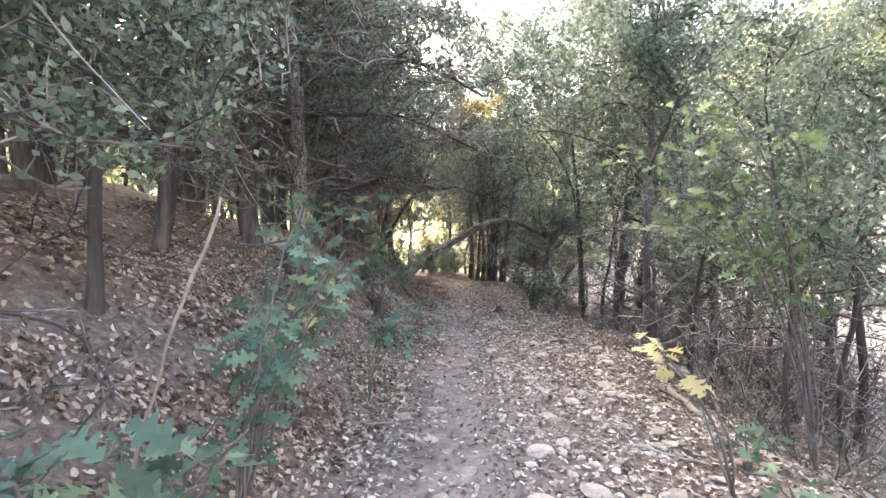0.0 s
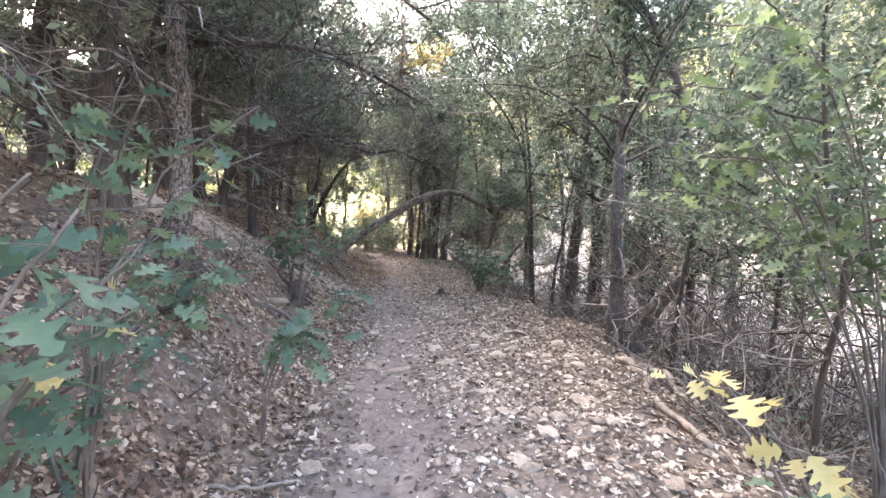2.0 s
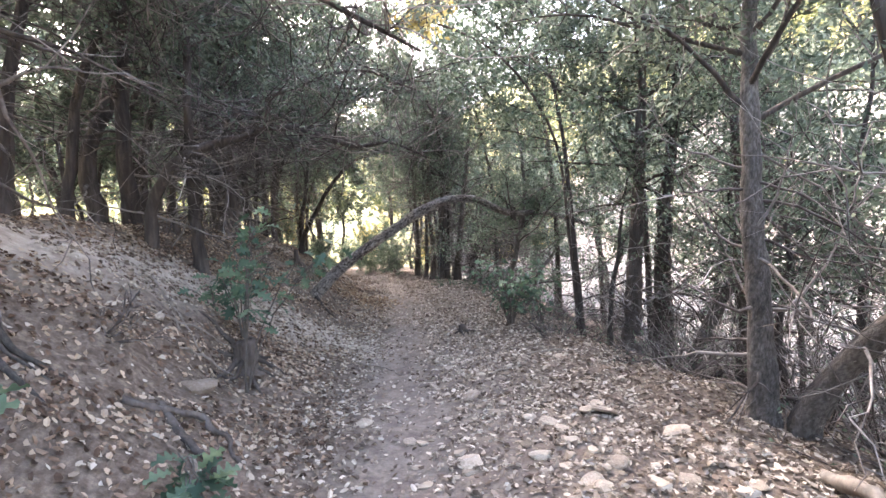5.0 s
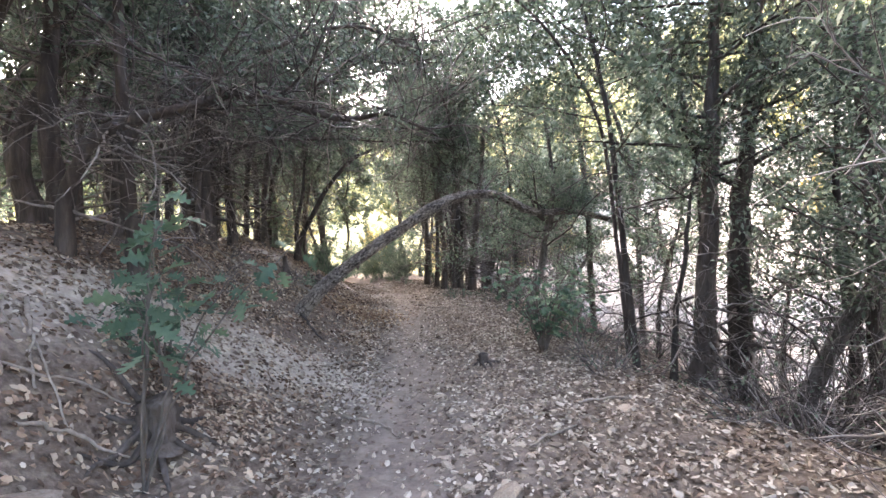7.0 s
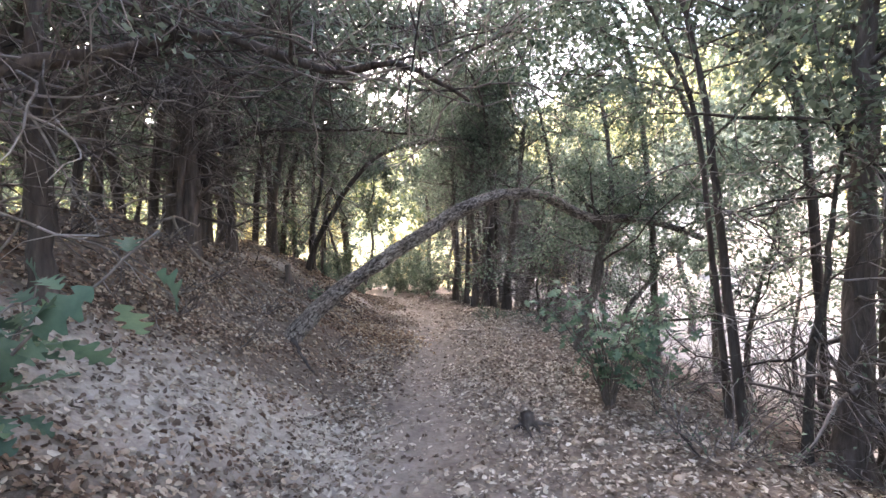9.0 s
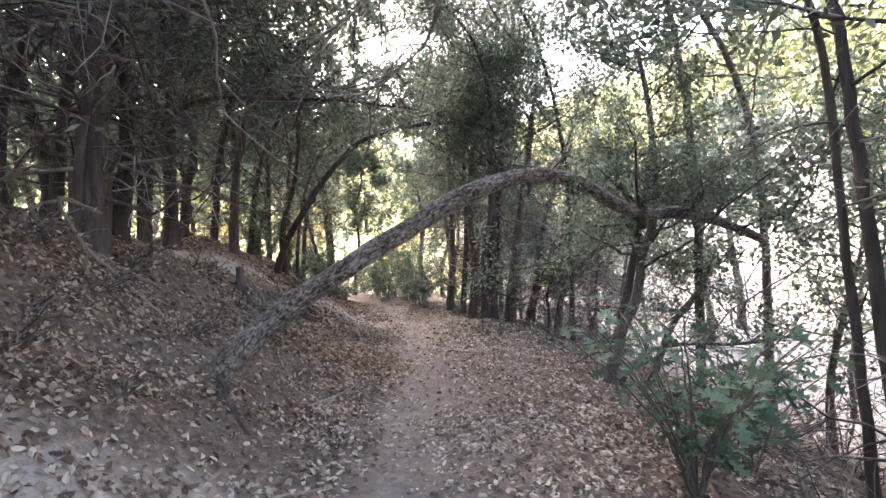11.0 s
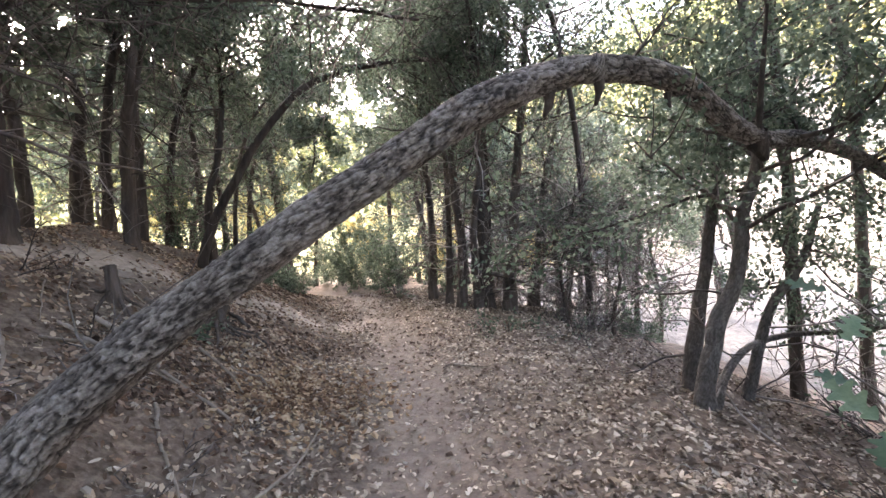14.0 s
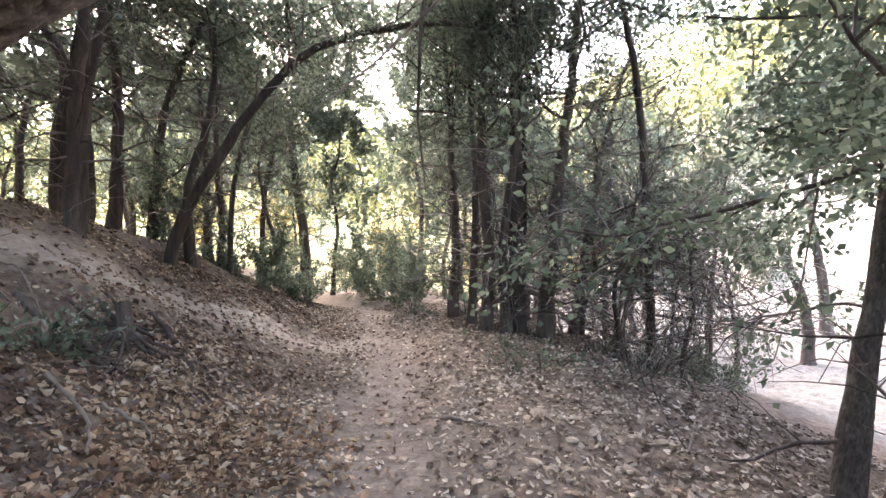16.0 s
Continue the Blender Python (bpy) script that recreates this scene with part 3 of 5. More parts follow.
# trees along the trail's outer edge
RIGHT_LABEL = "dark-barked juniper on the creek slope with feathery green boughs"
for x, y, lean, h, r, reach, ln in (
        (4.05, 10.7, (0.65, 0.0), 7.0, 0.145, 1.6, 8000), (4.78, 10.98, (0.7, 0.1), 7.0, 0.175, 1.7, 9000),
        (3.2, 7.1, (0.1, 0.15), 6.0, 0.115, 1.7, 9000), (2.05, 18.6, (0.25, 0.1), 7.5, 0.135, 1.8, 8000), (2.38, 18.4, (0.9, 0.1), 7.0, 0.12, 1.7, 7000),
        (1.65, 18.9, (0.1, 0.0), 7.0, 0.095, 1.5, 5000), (1.45, 19.2, (0.3, 0.3), 6.5, 0.075, 1.4, 5000), (1.2, 19.8, (-0.1, 0.2), 7.0, 0.095, 1.6, 6000), (1.88, 18.45, (0.5, 0.0), 6.5, 0.08, 1.5, 4000),
        (2.9, 18.9, (1.6, 0.5), 6.0, 0.08, 1.4, 2500), (5.2, 19.3, (0.5, 0.1), 4.5, 0.06, 1.2, 1800),
        (5.5, 10.2, (0.2, 0.1), 5.0, 0.08, 1.6, 8000), (5.6, 8.3, (0.2, 0.1), 5.0, 0.07, 1.5, 7000),
        (6.0, 7.2, (0.3, 0.0), 6.0, 0.09, 1.7, 8000), (5.3, 4.4, (0.2, 0.2), 6.0, 0.08, 1.7, 8000), (4.6, 22.0, (0.3, 0.3), 5.5, 0.08, 1.5, 2500)):
    low = 0.42 if x < 3 or (x < 5.2 and 6 < y < 12) else 0.24
    put(tree(stems(h, lean, 0.05), r, limbs=22, crown=(low, 0.98), reach=reach * 1.2, leaf_n=int(ln * (0.6 if y < 9 else 1.0)), size=(0.095, 0.028), twig_n=10, dead=18, dead_to=0.42, dead_reach=1.5, bark=BARK_PALE if x == 3.2 else BARK, detail=0.007 if x == 3.2 else 0.0, label=RIGHT_LABEL), x, y)["group"] = "junipers on the creek slope"

# trunks near the first steps
rooted = put(tree(stems(6.5, (-0.1, 0.15), 0.04), 0.135, limbs=18, crown=(0.42, 0.98), reach=2.2, leaf_n=7000, size=(0.115, 0.045), twig_n=9, dead=14, dead_to=0.5, dead_reach=1.6, bark=BARK_ROUGH, flare=1.7, detail=0.010, label="stout grey-barked juniper with spreading roots on the bank"), -2.1, 6.5, sink=0.2)
for a, ln, r in ((-1.9, 0.34, 0.034), (-1.2, 0.4, 0.03), (-0.6, 0.5, 0.028), (0.0, 0.4, 0.024), (-2.6, 0.34, 0.03), (-0.9, 0.36, 0.014), (-1.5, 0.3, 0.013), (-0.3, 0.45, 0.014)):
    g, o = Geo(), np.array(rooted.location)
    run = []
    for f in (0.0, 0.3, 0.6, 1.0):
        q = o[:2] + np.array([math.cos(a + 0.3 * f), math.sin(a + 0.3 * f)]) * (0.1 + ln * f)
        run.append((q[0] - o[0], q[1] - o[1], float(ground_z(q[0], q[1])) - o[2] + (0.22, 0.05, 0.02, -0.03)[len(run)]))
    tube(g, smooth_path(run, 16), np.linspace(r, r * 0.35, 16), 9, 0.07, 0.06)
    part("root", g, BARK_PALE, rooted, "grey exposed root")
put(tree(stems(6.5, (-0.2, 0.2), 0.05), 0.15, limbs=18, crown=(0.42, 0.98), reach=2.2, leaf_n=7000, size=(0.115, 0.045), twig_n=9, dead=14, dead_to=0.5, dead_reach=1.6, label=JUNIPER_LABEL), -2.78, 6.75, sink=0.25)

for x, y, r, h, lean in ((-2.85, 13.35, 0.16, 6.8, (-0.2, 0.2)), (-3.25, 13.75, 0.13, 6.5, (0.3, 0.3))):
    put(tree(stems(h, lean, 0.04), r, limbs=18, crown=(0.44, 0.98), reach=2.2, leaf_n=4500, size=(0.115, 0.045), twig_n=8, dead=34, dead_to=0.42, dead_reach=1.8, label="stout dark juniper bristling with bare level boughs on the bank"), x, y, sink=0.25)["group"] = "junipers on the bank"

# a second arching tree and the long bare bough over the trail
placed(-2.4, 17.8, [(-2.4, 17.8, 0.6), (-2.35, 17.9, 1.5), (-1.95, 18.0, 2.4), (-1.5, 18.15, 3.2), (-0.75, 18.2, 4.0), (0.4, 18.2, 4.35), (1.5, 18.3, 4.4), (2.4, 18.5, 4.2)], 0.085, 0.03,
       limbs=9, crown=(0.5, 0.98), reach=1.4, leaf=LEAF, leaf_n=6000, size=(0.06, 0.035), dead=7, dead_to=0.9, name="oak_tree", label="slim dark tree curving high over the trail")
BOUGH = "half-dead juniper reaching a twiggy bare bough over the trail"
for x, y, pts, ln, dd in (
        (-2.75, 9.9, [(-2.75, 9.9, 1.2), (-2.7, 9.95, 2.1), (-2.4, 10.0, 2.75), (-1.6, 10.0, 2.95), (-0.8, 10.05, 3.05), (-0.2, 10.1, 2.95), (0.3, 10.2, 2.7), (0.75, 10.4, 2.5)], 1500, 70),
        (-3.0, 7.2, [(-3.0, 7.2, 1.7), (-3.0, 7.2, 2.9), (-2.5, 7.3, 3.6), (-1.5, 7.4, 3.7), (-0.5, 7.6, 3.6), (0.5, 7.8, 3.3)], 1600, 70),
        (-3.3, 14.9, [(-3.3, 14.9, 1.4), (-3.25, 14.9, 2.9), (-2.6, 15.0, 3.7), (-1.4, 15.1, 3.95), (-0.3, 15.2, 3.9), (0.8, 15.4, 3.7)], 3500, 50),
        (-3.4, 12.0, [(-3.4, 12.0, 1.4), (-3.3, 12.0, 2.8), (-2.7, 12.2, 3.8), (-1.6, 12.4, 4.3), (-0.5, 12.6, 4.5), (0.6, 12.9, 4.4)], 4000, 50),
        (-2.6, 4.2, [(-2.6, 4.2, 1.5), (-2.5, 4.3, 2.8), (-1.9, 4.6, 3.5), (-1.0, 5.0, 3.7), (-0.1, 5.4, 3.6), (0.7, 5.8, 3.5)], 2800, 60),
        (-2.6, 20.0, [(-2.6, 20.0, 0.6), (-2.5, 20.0, 2.6), (-2.0, 20.2, 4.2), (-1.0, 20.4, 5.0), (0.2, 20.6, 5.3)], 8000, 20),
        (-2.9, 13.2, [(-2.9, 13.2, 1.3), (-2.85, 13.2, 2.8), (-2.3, 13.3, 3.8), (-1.2, 13.4, 4.4), (0.0, 13.4, 4.7), (1.3, 13.3, 4.6)], 5000, 40),
        (-3.0, 11.2, [(-3.0, 11.2, 1.4), (-2.95, 11.2, 2.8), (-2.3, 11.1, 3.6), (-1.2, 11.0, 3.95), (-0.2, 10.9, 4.0), (0.8, 10.8, 3.8)], 1800, 30),
        (2.2, 19.1, [(2.2, 19.1, 0.0), (2.25, 18.9, 2.6), (2.1, 18.1, 4.4), (1.6, 17.0, 5.3), (0.8, 16.0, 5.7), (0.0, 15.2, 5.7)], 9000, 12)):
    pts = np.array(pts)
    pts[2:] += rng.normal(size=pts[2:].shape) * 0.09
    placed(x, y, pts, 0.085 if y in (9.9, 7.2) else 0.052, 0.014, limbs=14, crown=(0.42, 0.98), reach=1.5, leaf_n=ln, twig_n=9, dead=dd, dead_to=0.98, dead_reach=1.4, label=BOUGH)["group"] = "half-dead junipers over the trail"
# high crowns that close over the trail
for x, y, pts, r, lf in (
        (-3.2, 2.6, [(-3.2, 2.6, 1.8), (-3.0, 2.8, 4.0), (-2.5, 3.2, 5.6), (-1.4, 4.2, 7.6)], 0.08, NEEDLE), (3.8, 6.4, [(3.8, 6.4, -0.6), (3.75, 6.5, 2.5), (3.3, 6.8, 4.2), (2.4, 7.2, 5.6)], 0.06, LEAF),
        (-3.9, 9.2, [(-3.9, 9.2, 1.6), (-3.7, 9.3, 4.0), (-3.1, 9.6, 5.8), (-1.7, 10.2, 8.2)], 0.08, NEEDLE), (3.45, 11.1, [(3.45, 11.1, -0.6), (3.42, 11.3, 1.2), (3.36, 11.5, 3.2), (3.2, 11.9, 5.0), (2.6, 12.3, 7.2)], 0.05, LEAF),
        (-3.8, 15.8, [(-3.8, 15.8, 1.4), (-3.6, 15.8, 4.0), (-3.0, 16.0, 6.0), (-1.5, 16.3, 8.4)], 0.08, NEEDLE), 
        (2.2, 22.0, [(2.2, 22.0, -0.1), (2.1, 22.0, 3.0), (1.8, 22.3, 5.2), (0.9, 22.8, 7.6)], 0.07, LEAF), (4.5, 14.9, [(4.5, 14.9, -1.0), (4.4, 14.9, 3.0), (4.0, 15.0, 5.6), (3.0, 15.2, 7.8)], 0.07, NEEDLE), (3.6, 17.8, [(3.6, 17.8, -0.6), (3.5, 17.8, 3.2), (3.0, 17.9, 5.8), (2.0, 18.0, 8.0)], 0.06, LEAF), (5.0, 9.4, [(5.0, 9.4, -1.2), (4.9, 9.4, 3.0), (4.4, 9.6, 5.4), (3.4, 10.0, 7.4)], 0.07, NEEDLE), (-3.8, 14.0, [(-3.8, 14.0, 1.4), (-3.4, 14.1, 4.4), (-1.4, 14.4, 6.2), (2.0, 15.2, 7.0)], 0.08, LEAF), (-3.7, 17.8, [(-3.7, 17.8, 1.0), (-3.3, 17.8, 4.6), (-1.6, 17.6, 7.2), (1.6, 17.2, 8.6)], 0.08, LEAF), (5.7, 12.8, [(5.7, 12.8, -1.2), (5.4, 12.8, 3.6), (4.0, 13.0, 6.4), (1.5, 13.3, 8.2)], 0.07, LEAF),
        (-3.4, 23.5, [(-3.4, 23.5, 0.5), (-3.2, 23.6, 3.4), (-2.5, 24.0, 5.2), (-1.3, 24.6, 6.0)], 0.08, NEEDLE), (-3.0, 17.2, [(-3.0, 17.2, 1.0), (-2.9, 17.3, 3.6), (-2.4, 17.6, 5.6), (-1.0, 18.1, 8.0)], 0.07, NEEDLE),
        (-3.5, 19.2, [(-3.5, 19.2, 0.8), (-3.2, 19.4, 4.0), (-2.0, 19.9, 6.4), (0.2, 20.6, 7.8)], 0.08, LEAF), (2.6, 20.6, [(2.6, 20.6, -0.2), (2.5, 20.6, 3.6), (1.9, 20.4, 6.2), (0.6, 20.0, 8.2)], 0.07, LEAF),
        (-4.2, 10.6, [(-4.2, 10.6, 1.6), (-3.8, 10.8, 4.4), (-2.4, 11.6, 6.4), (-0.2, 13.0, 7.6)], 0.08, LEAF), (5.9, 15.4, [(5.9, 15.4, -1.2), (5.6, 15.3, 3.4), (4.2, 15.2, 6.0), (1.8, 15.0, 7.6)], 0.07, LEAF),
        (2.7, 24.4, [(2.7, 24.4, 0.0), (2.5, 24.4, 3.4), (1.8, 24.2, 6.0), (0.2, 24.0, 7.4)], 0.07, LEAF),
        (-3.3, 5.4, [(-3.3, 5.4, 1.9), (-3.0, 5.8, 4.0), (-1.8, 6.8, 5.0), (0.4, 8.0, 5.5)], 0.07, NEEDLE),
        (-4.6, 6.0, [(-4.6, 6.0, 2.2), (-4.4, 6.1, 4.6), (-3.6, 6.4, 5.8), (-2.4, 6.8, 6.6)], 0.08, NEEDLE), (-4.9, 13.4, [(-4.9, 13.4, 1.5), (-4.7, 13.4, 4.2), (-4.0, 13.6, 5.4), (-2.8, 13.8, 6.2)], 0.08, NEEDLE)):
    placed(x, y, pts, r, 0.02, limbs=22, crown=(0.42, 0.99), reach=2.5, leaf=lf, leaf_n=8000 if lf is NEEDLE else 13000, size=(0.12, 0.05) if lf is NEEDLE else (0.078, 0.046), twig_n=8, dead=12, dead_to=0.6, dead_reach=1.4, label="tall tree whose crown closes over the trail")["group"] = "tall trees leaning over the trail"

for x, y, h, lean in ((3.0, 18.7, 3.2, (0.5, 0.1)), (3.9, 17.6, 2.6, (0.4, 0.2)), (2.7, 19.6, 3.4, (0.4, 0.2)), (4.4, 19.0, 2.6, (0.3, 0.2)), (2.85, 17.3, 2.3, (0.5, 0.1)), (3.3, 18.1, 2.4, (0.5, -0.1)), (3.7, 19.4, 2.8, (0.4, 0.1))):
    put(tree(stems(h, lean, 0.06), 0.04, limbs=6, crown=(0.5, 0.98), reach=0.9, leaf_n=500, size=(0.09, 0.035), dead=50, dead_to=0.95, dead_reach=1.5, label="small dead juniper bristling with bare boughs"), x, y)["group"] = "small dead junipers on the creek slope"

# an autumn bough high over the trail, and a pale thin stem beside the dark pair
placed(3.5, 11.4, [(3.5, 11.4, -0.5), (3.42, 11.5, 1.4), (3.2, 11.5, 3.2), (2.3, 11.2, 4.4), (1.2, 10.8, 4.8), (0.65, 10.7, 4.7)], 0.035, 0.01, limbs=6, crown=(0.84, 0.99), reach=0.5, leaf=AUTUMN, leaf_n=420, size=(0.09, 0.06),
       dead=6, dead_to=0.9, name="maple_tree", label="slender maple with a tuft of orange autumn leaves")
placed(3.7, 10.75, [(3.7, 10.75, -0.5), (3.78, 10.75, 0.5), (3.9, 10.7, 1.2), (4.0, 10.7, 1.9), (4.2, 10.7, 2.8)], 0.04, 0.014, limbs=4, crown=(0.7, 0.98), reach=0.7, leaf=LEAF, leaf_n=500, size=(0.05, 0.03), dead=12, dead_to=0.95,
       bark=BARK_PALE, name="sapling", label="pale bare-stemmed sapling on the creek slope", category="sapling")
placed(3.02, 5.62, [(3.02, 5.62, -0.2), (3.06, 5.62, 0.4), (3.12, 5.62, 1.0), (3.22, 5.6, 1.7), (3.2, 5.6, 2.6)], 0.034, 0.014, limbs=5, crown=(0.65, 0.98), reach=0.8, leaf=LEAF, leaf_n=700, size=(0.05, 0.03), dead=16, dead_to=0.95,
       bark=BARK_PALE, name="sapling", label="pale bare-stemmed sapling on the creek slope", category="sapling")
# leaning stems on the outer edge
placed(4.2, 9.6, [(4.2, 9.6, -0.7), (4.45, 9.45, 0.1), (4.75, 9.3, 0.75), (5.2, 9.15, 1.25), (5.8, 9.0, 1.75), (6.4, 8.8, 2.4)], 0.09, 0.04, limbs=6, reach=1.1, leaf_n=3000, dead=8, dead_to=0.9,
       bark=BARK_PALE, detail=0.006, label="leaning grey juniper stem over the creek slope")
placed(3.35, 6.95, [(3.35, 6.95, -0.2), (3.45, 6.75, 0.3), (3.58, 6.45, 0.75), (3.8, 6.1, 1.15), (4.3, 5.8, 1.35), (5.0, 5.5, 1.5)], 0.1, 0.05, limbs=5, reach=1.0, leaf_n=1500, dead=14, dead_to=0.95,
       bark=BARK_PALE, detail=0.006, label="leaning grey juniper stem over the creek slope")
for x, y, lean, h, r in ((3.0, 4.0, (-0.3, -0.3), 4.0, 0.028), (3.35, 3.8, (0.4, 0.2), 3.6, 0.03), (3.9, 4.3, (0.1, -0.2), 4.5, 0.045), (3.55, 5.0, (0.1, 0.1), 3.5, 0.03)):
    put(tree(stems(h, lean, 0.06), r, limbs=10, crown=(0.35, 0.98), reach=1.1, leaf=LEAF, leaf_n=5000, size=(0.05, 0.03), dead=10, dead_to=0.6, dead_reach=0.9, name="sapling",
             label="thin-stemmed green sapling on the creek slope", category="sapling"), x, y)["group"] = "saplings on the creek slope"
# leafy trees that fill the creek side
for x, y, h, reach, ln in ((3.3, 2.2, 4.5, 1.5, 15000), (4.6, 8.3, 5.0, 1.6, 15000), (5.2, 13.6, 4.5, 1.5, 12000), (6.6, 10.2, 5.0, 1.7, 13000), (5.0, 1.0, 5, 1.6, 12000),
                          (7.2, 13.0, 5.0, 1.7, 16000), (6.4, 20.5, 4.5, 1.6, 16000), (8.2, 16.4, 5.5, 2.0, 18000), (8.4, 10.0, 5.5, 2.0, 18000), (7.6, 5.6, 5.5, 1.8, 13000)):
    put(tree(stems(h, rng.normal(size=2) * 0.4, 0.06), 0.05, limbs=24, crown=(0.28, 0.98), reach=reach, leaf=LEAF, leaf_n=int(ln * (0.48 if x < 5 and y < 9 else 0.5)), size=(0.05, 0.03) if x < 5 and y < 9 else (0.07, 0.042), dead=8, dead_to=0.4, twig_n=8, name="oak_tree",
             label="small-leaved green oak thicket on the creek slope"), x, y)["group"] = "green oaks on the creek slope"
for x, y, h, reach, ln in ((-7.2, 27.4, 6.0, 2.1, 8000), (-10.5, 24.6, 6.0, 2.1, 7000), (-5.0, 32.0, 6.5, 2.3, 8000), (-9.0, 19.6, 5.5, 2.0, 6000), (4.4, 26.4, 6.0, 2.1, 7000)):
    put(tree(stems(h, rng.normal(size=2) * 0.4, 0.08), 0.07, limbs=20, crown=(0.22, 0.98), reach=reach, leaf=LEAF, leaf_n=ln, size=(0.11, 0.07), dead=4, dead_to=0.3, twig_n=6, name="oak_tree",
             label="sunlit green oak at the wood's far edge"), x, y)["group"] = "sunlit oaks at the wood's edge"
# the stand on the near bank behind and beside the first steps
for x, y, h, reach, ln in ((-2.3, 3.0, 3.6, 1.4, 12000), (-2.0, 1.4, 3.2, 1.1, 9000), (-3.0, 0.6, 5.0, 1.6, 12000), (-2.9, 4.7, 4.2, 1.4, 9000), (-4.3, 2.8, 5.0, 1.6, 9000), (-5.0, 5.2, 4.6, 1.6, 8000), (-5.8, 3.4, 5.0, 1.7, 8000), (-6.0, 7.4, 4.6, 1.7, 7000), (-7.0, 5.0, 5.0, 1.8, 7000), (-5.2, 1.2, 5.0, 1.6, 7000), (-8.0, 9.6, 5.0, 1.8, 6000)):
    put(tree(stems(h, rng.normal(size=2) * 0.3, 0.06), 0.05, limbs=24, crown=(0.35, 0.98), reach=reach, leaf=LEAF, leaf_n=ln, size=(0.055, 0.032), dead=12, dead_to=0.5, twig_n=9, name="oak_tree",
             label="small-leaved green oak on the bank"), x, y)["group"] = "green oaks on the bank"


def shrub(h, spread, mat, n, size, stems_n=9, name="shrub", label="", twig=TWIG):
    """Many thin stems from one root, with leaves along them."""
    top = new(name)
    g, pts, ways = Geo(), [], []
    for k in range(stems_n):
        a = rng.uniform(0, 6.3)
        s = wander((0, 0, 0), (math.cos(a) * spread, math.sin(a) * spread, h), h * rng.uniform(0.7, 1.1), 9, 0.14, 0.02)
        tube(g, s, np.linspace(0.010, 0.003, 9), 5)
        pts.append(s[2:]), ways.append(np.diff(s, axis=0)[1:])
        for q in range(7):
            i = rng.integers(2, 9)
            t = wander(s[i], unit(s[i] - s[i - 1]) + rng.normal(size=3) * 0.7, h * rng.uniform(0.2, 0.4), 6, 0.22)
            tube(g, t, np.linspace(0.005, 0.0015, 6), 3, cap=False)
            pts.append(t[1:]), ways.append(np.diff(t, axis=0))
    tagged(part("thicket", g, twig, top), kind="stuff")
    if n:
        pts, ways = np.concatenate(pts), np.concatenate(ways)
        pick = rng.integers(0, len(pts), n)
        g = Geo()
        leaves(g, pts[pick] + rng.normal(size=(n, 3)) * 0.035, unit(ways[pick]), *size)
        tagged(part("foliage", g, mat, top), kind="stuff")
    return tagged(top, label, "shrub")


for x, y, h, sp, n, lab in ((0.5, 20.95, 2.0, 0.6, 9000, "tall green leafy shrub at the bend of the trail"), (-2.2, 20.2, 1.3, 0.9, 6000, "low dark green shrub below the bank"), (-1.7, 21.5, 1.2, 0.8, 5000, "low dark green shrub below the bank"),
                            (-1.6, 14.9, 0.5, 1.0, 600, "low green shrub on the bank"), (1.45, 20.0, 1.6, 0.5, 3000, "green leafy shrub among the junipers"),
                            (4.9, 18.6, 0.9, 0.8, 2500, "bright green shrub beside the creek bed"), (-3.2, 19.4, 1.6, 0.7, 4500, "low dark green shrub below the bank"), (1.9, 16.6, 0.5, 0.9, 500, "low green shrub at the trail's edge"),
                            (-0.5, 23.2, 1.5, 0.8, 7000, "green shrub at the wood's edge"), (0.1, 22.5, 1.2, 0.8, 5000, "green shrub at the wood's edge"), (-1.0, 24.4, 1.8, 0.8, 6000, "green shrub at the wood's edge"), (-1.6, 25.5, 1.6, 0.8, 6000, "green shrub at the wood's edge"), (0.4, 25.8, 1.9, 0.8, 6000, "green shrub at the wood's edge"), (-3.6, 26.5, 1.9, 0.8, 6000, "green shrub at the wood's edge")):
    put(shrub(h, sp, LEAF, n, (0.05, 0.032), label=lab), x, y)
for x, y, h in ((-0.6, 31, 2.4), (-5.5, 33, 2.8), (3.0, 33, 2.6), (-10, 34, 3.0), (7.5, 33, 2.8)):
    put(shrub(h, 0.9, AUTUMN, 7000, (0.09, 0.06), 14, label="yellow autumn shrub in the open meadow"), x, y)["group"] = "autumn shrubs in the meadow"

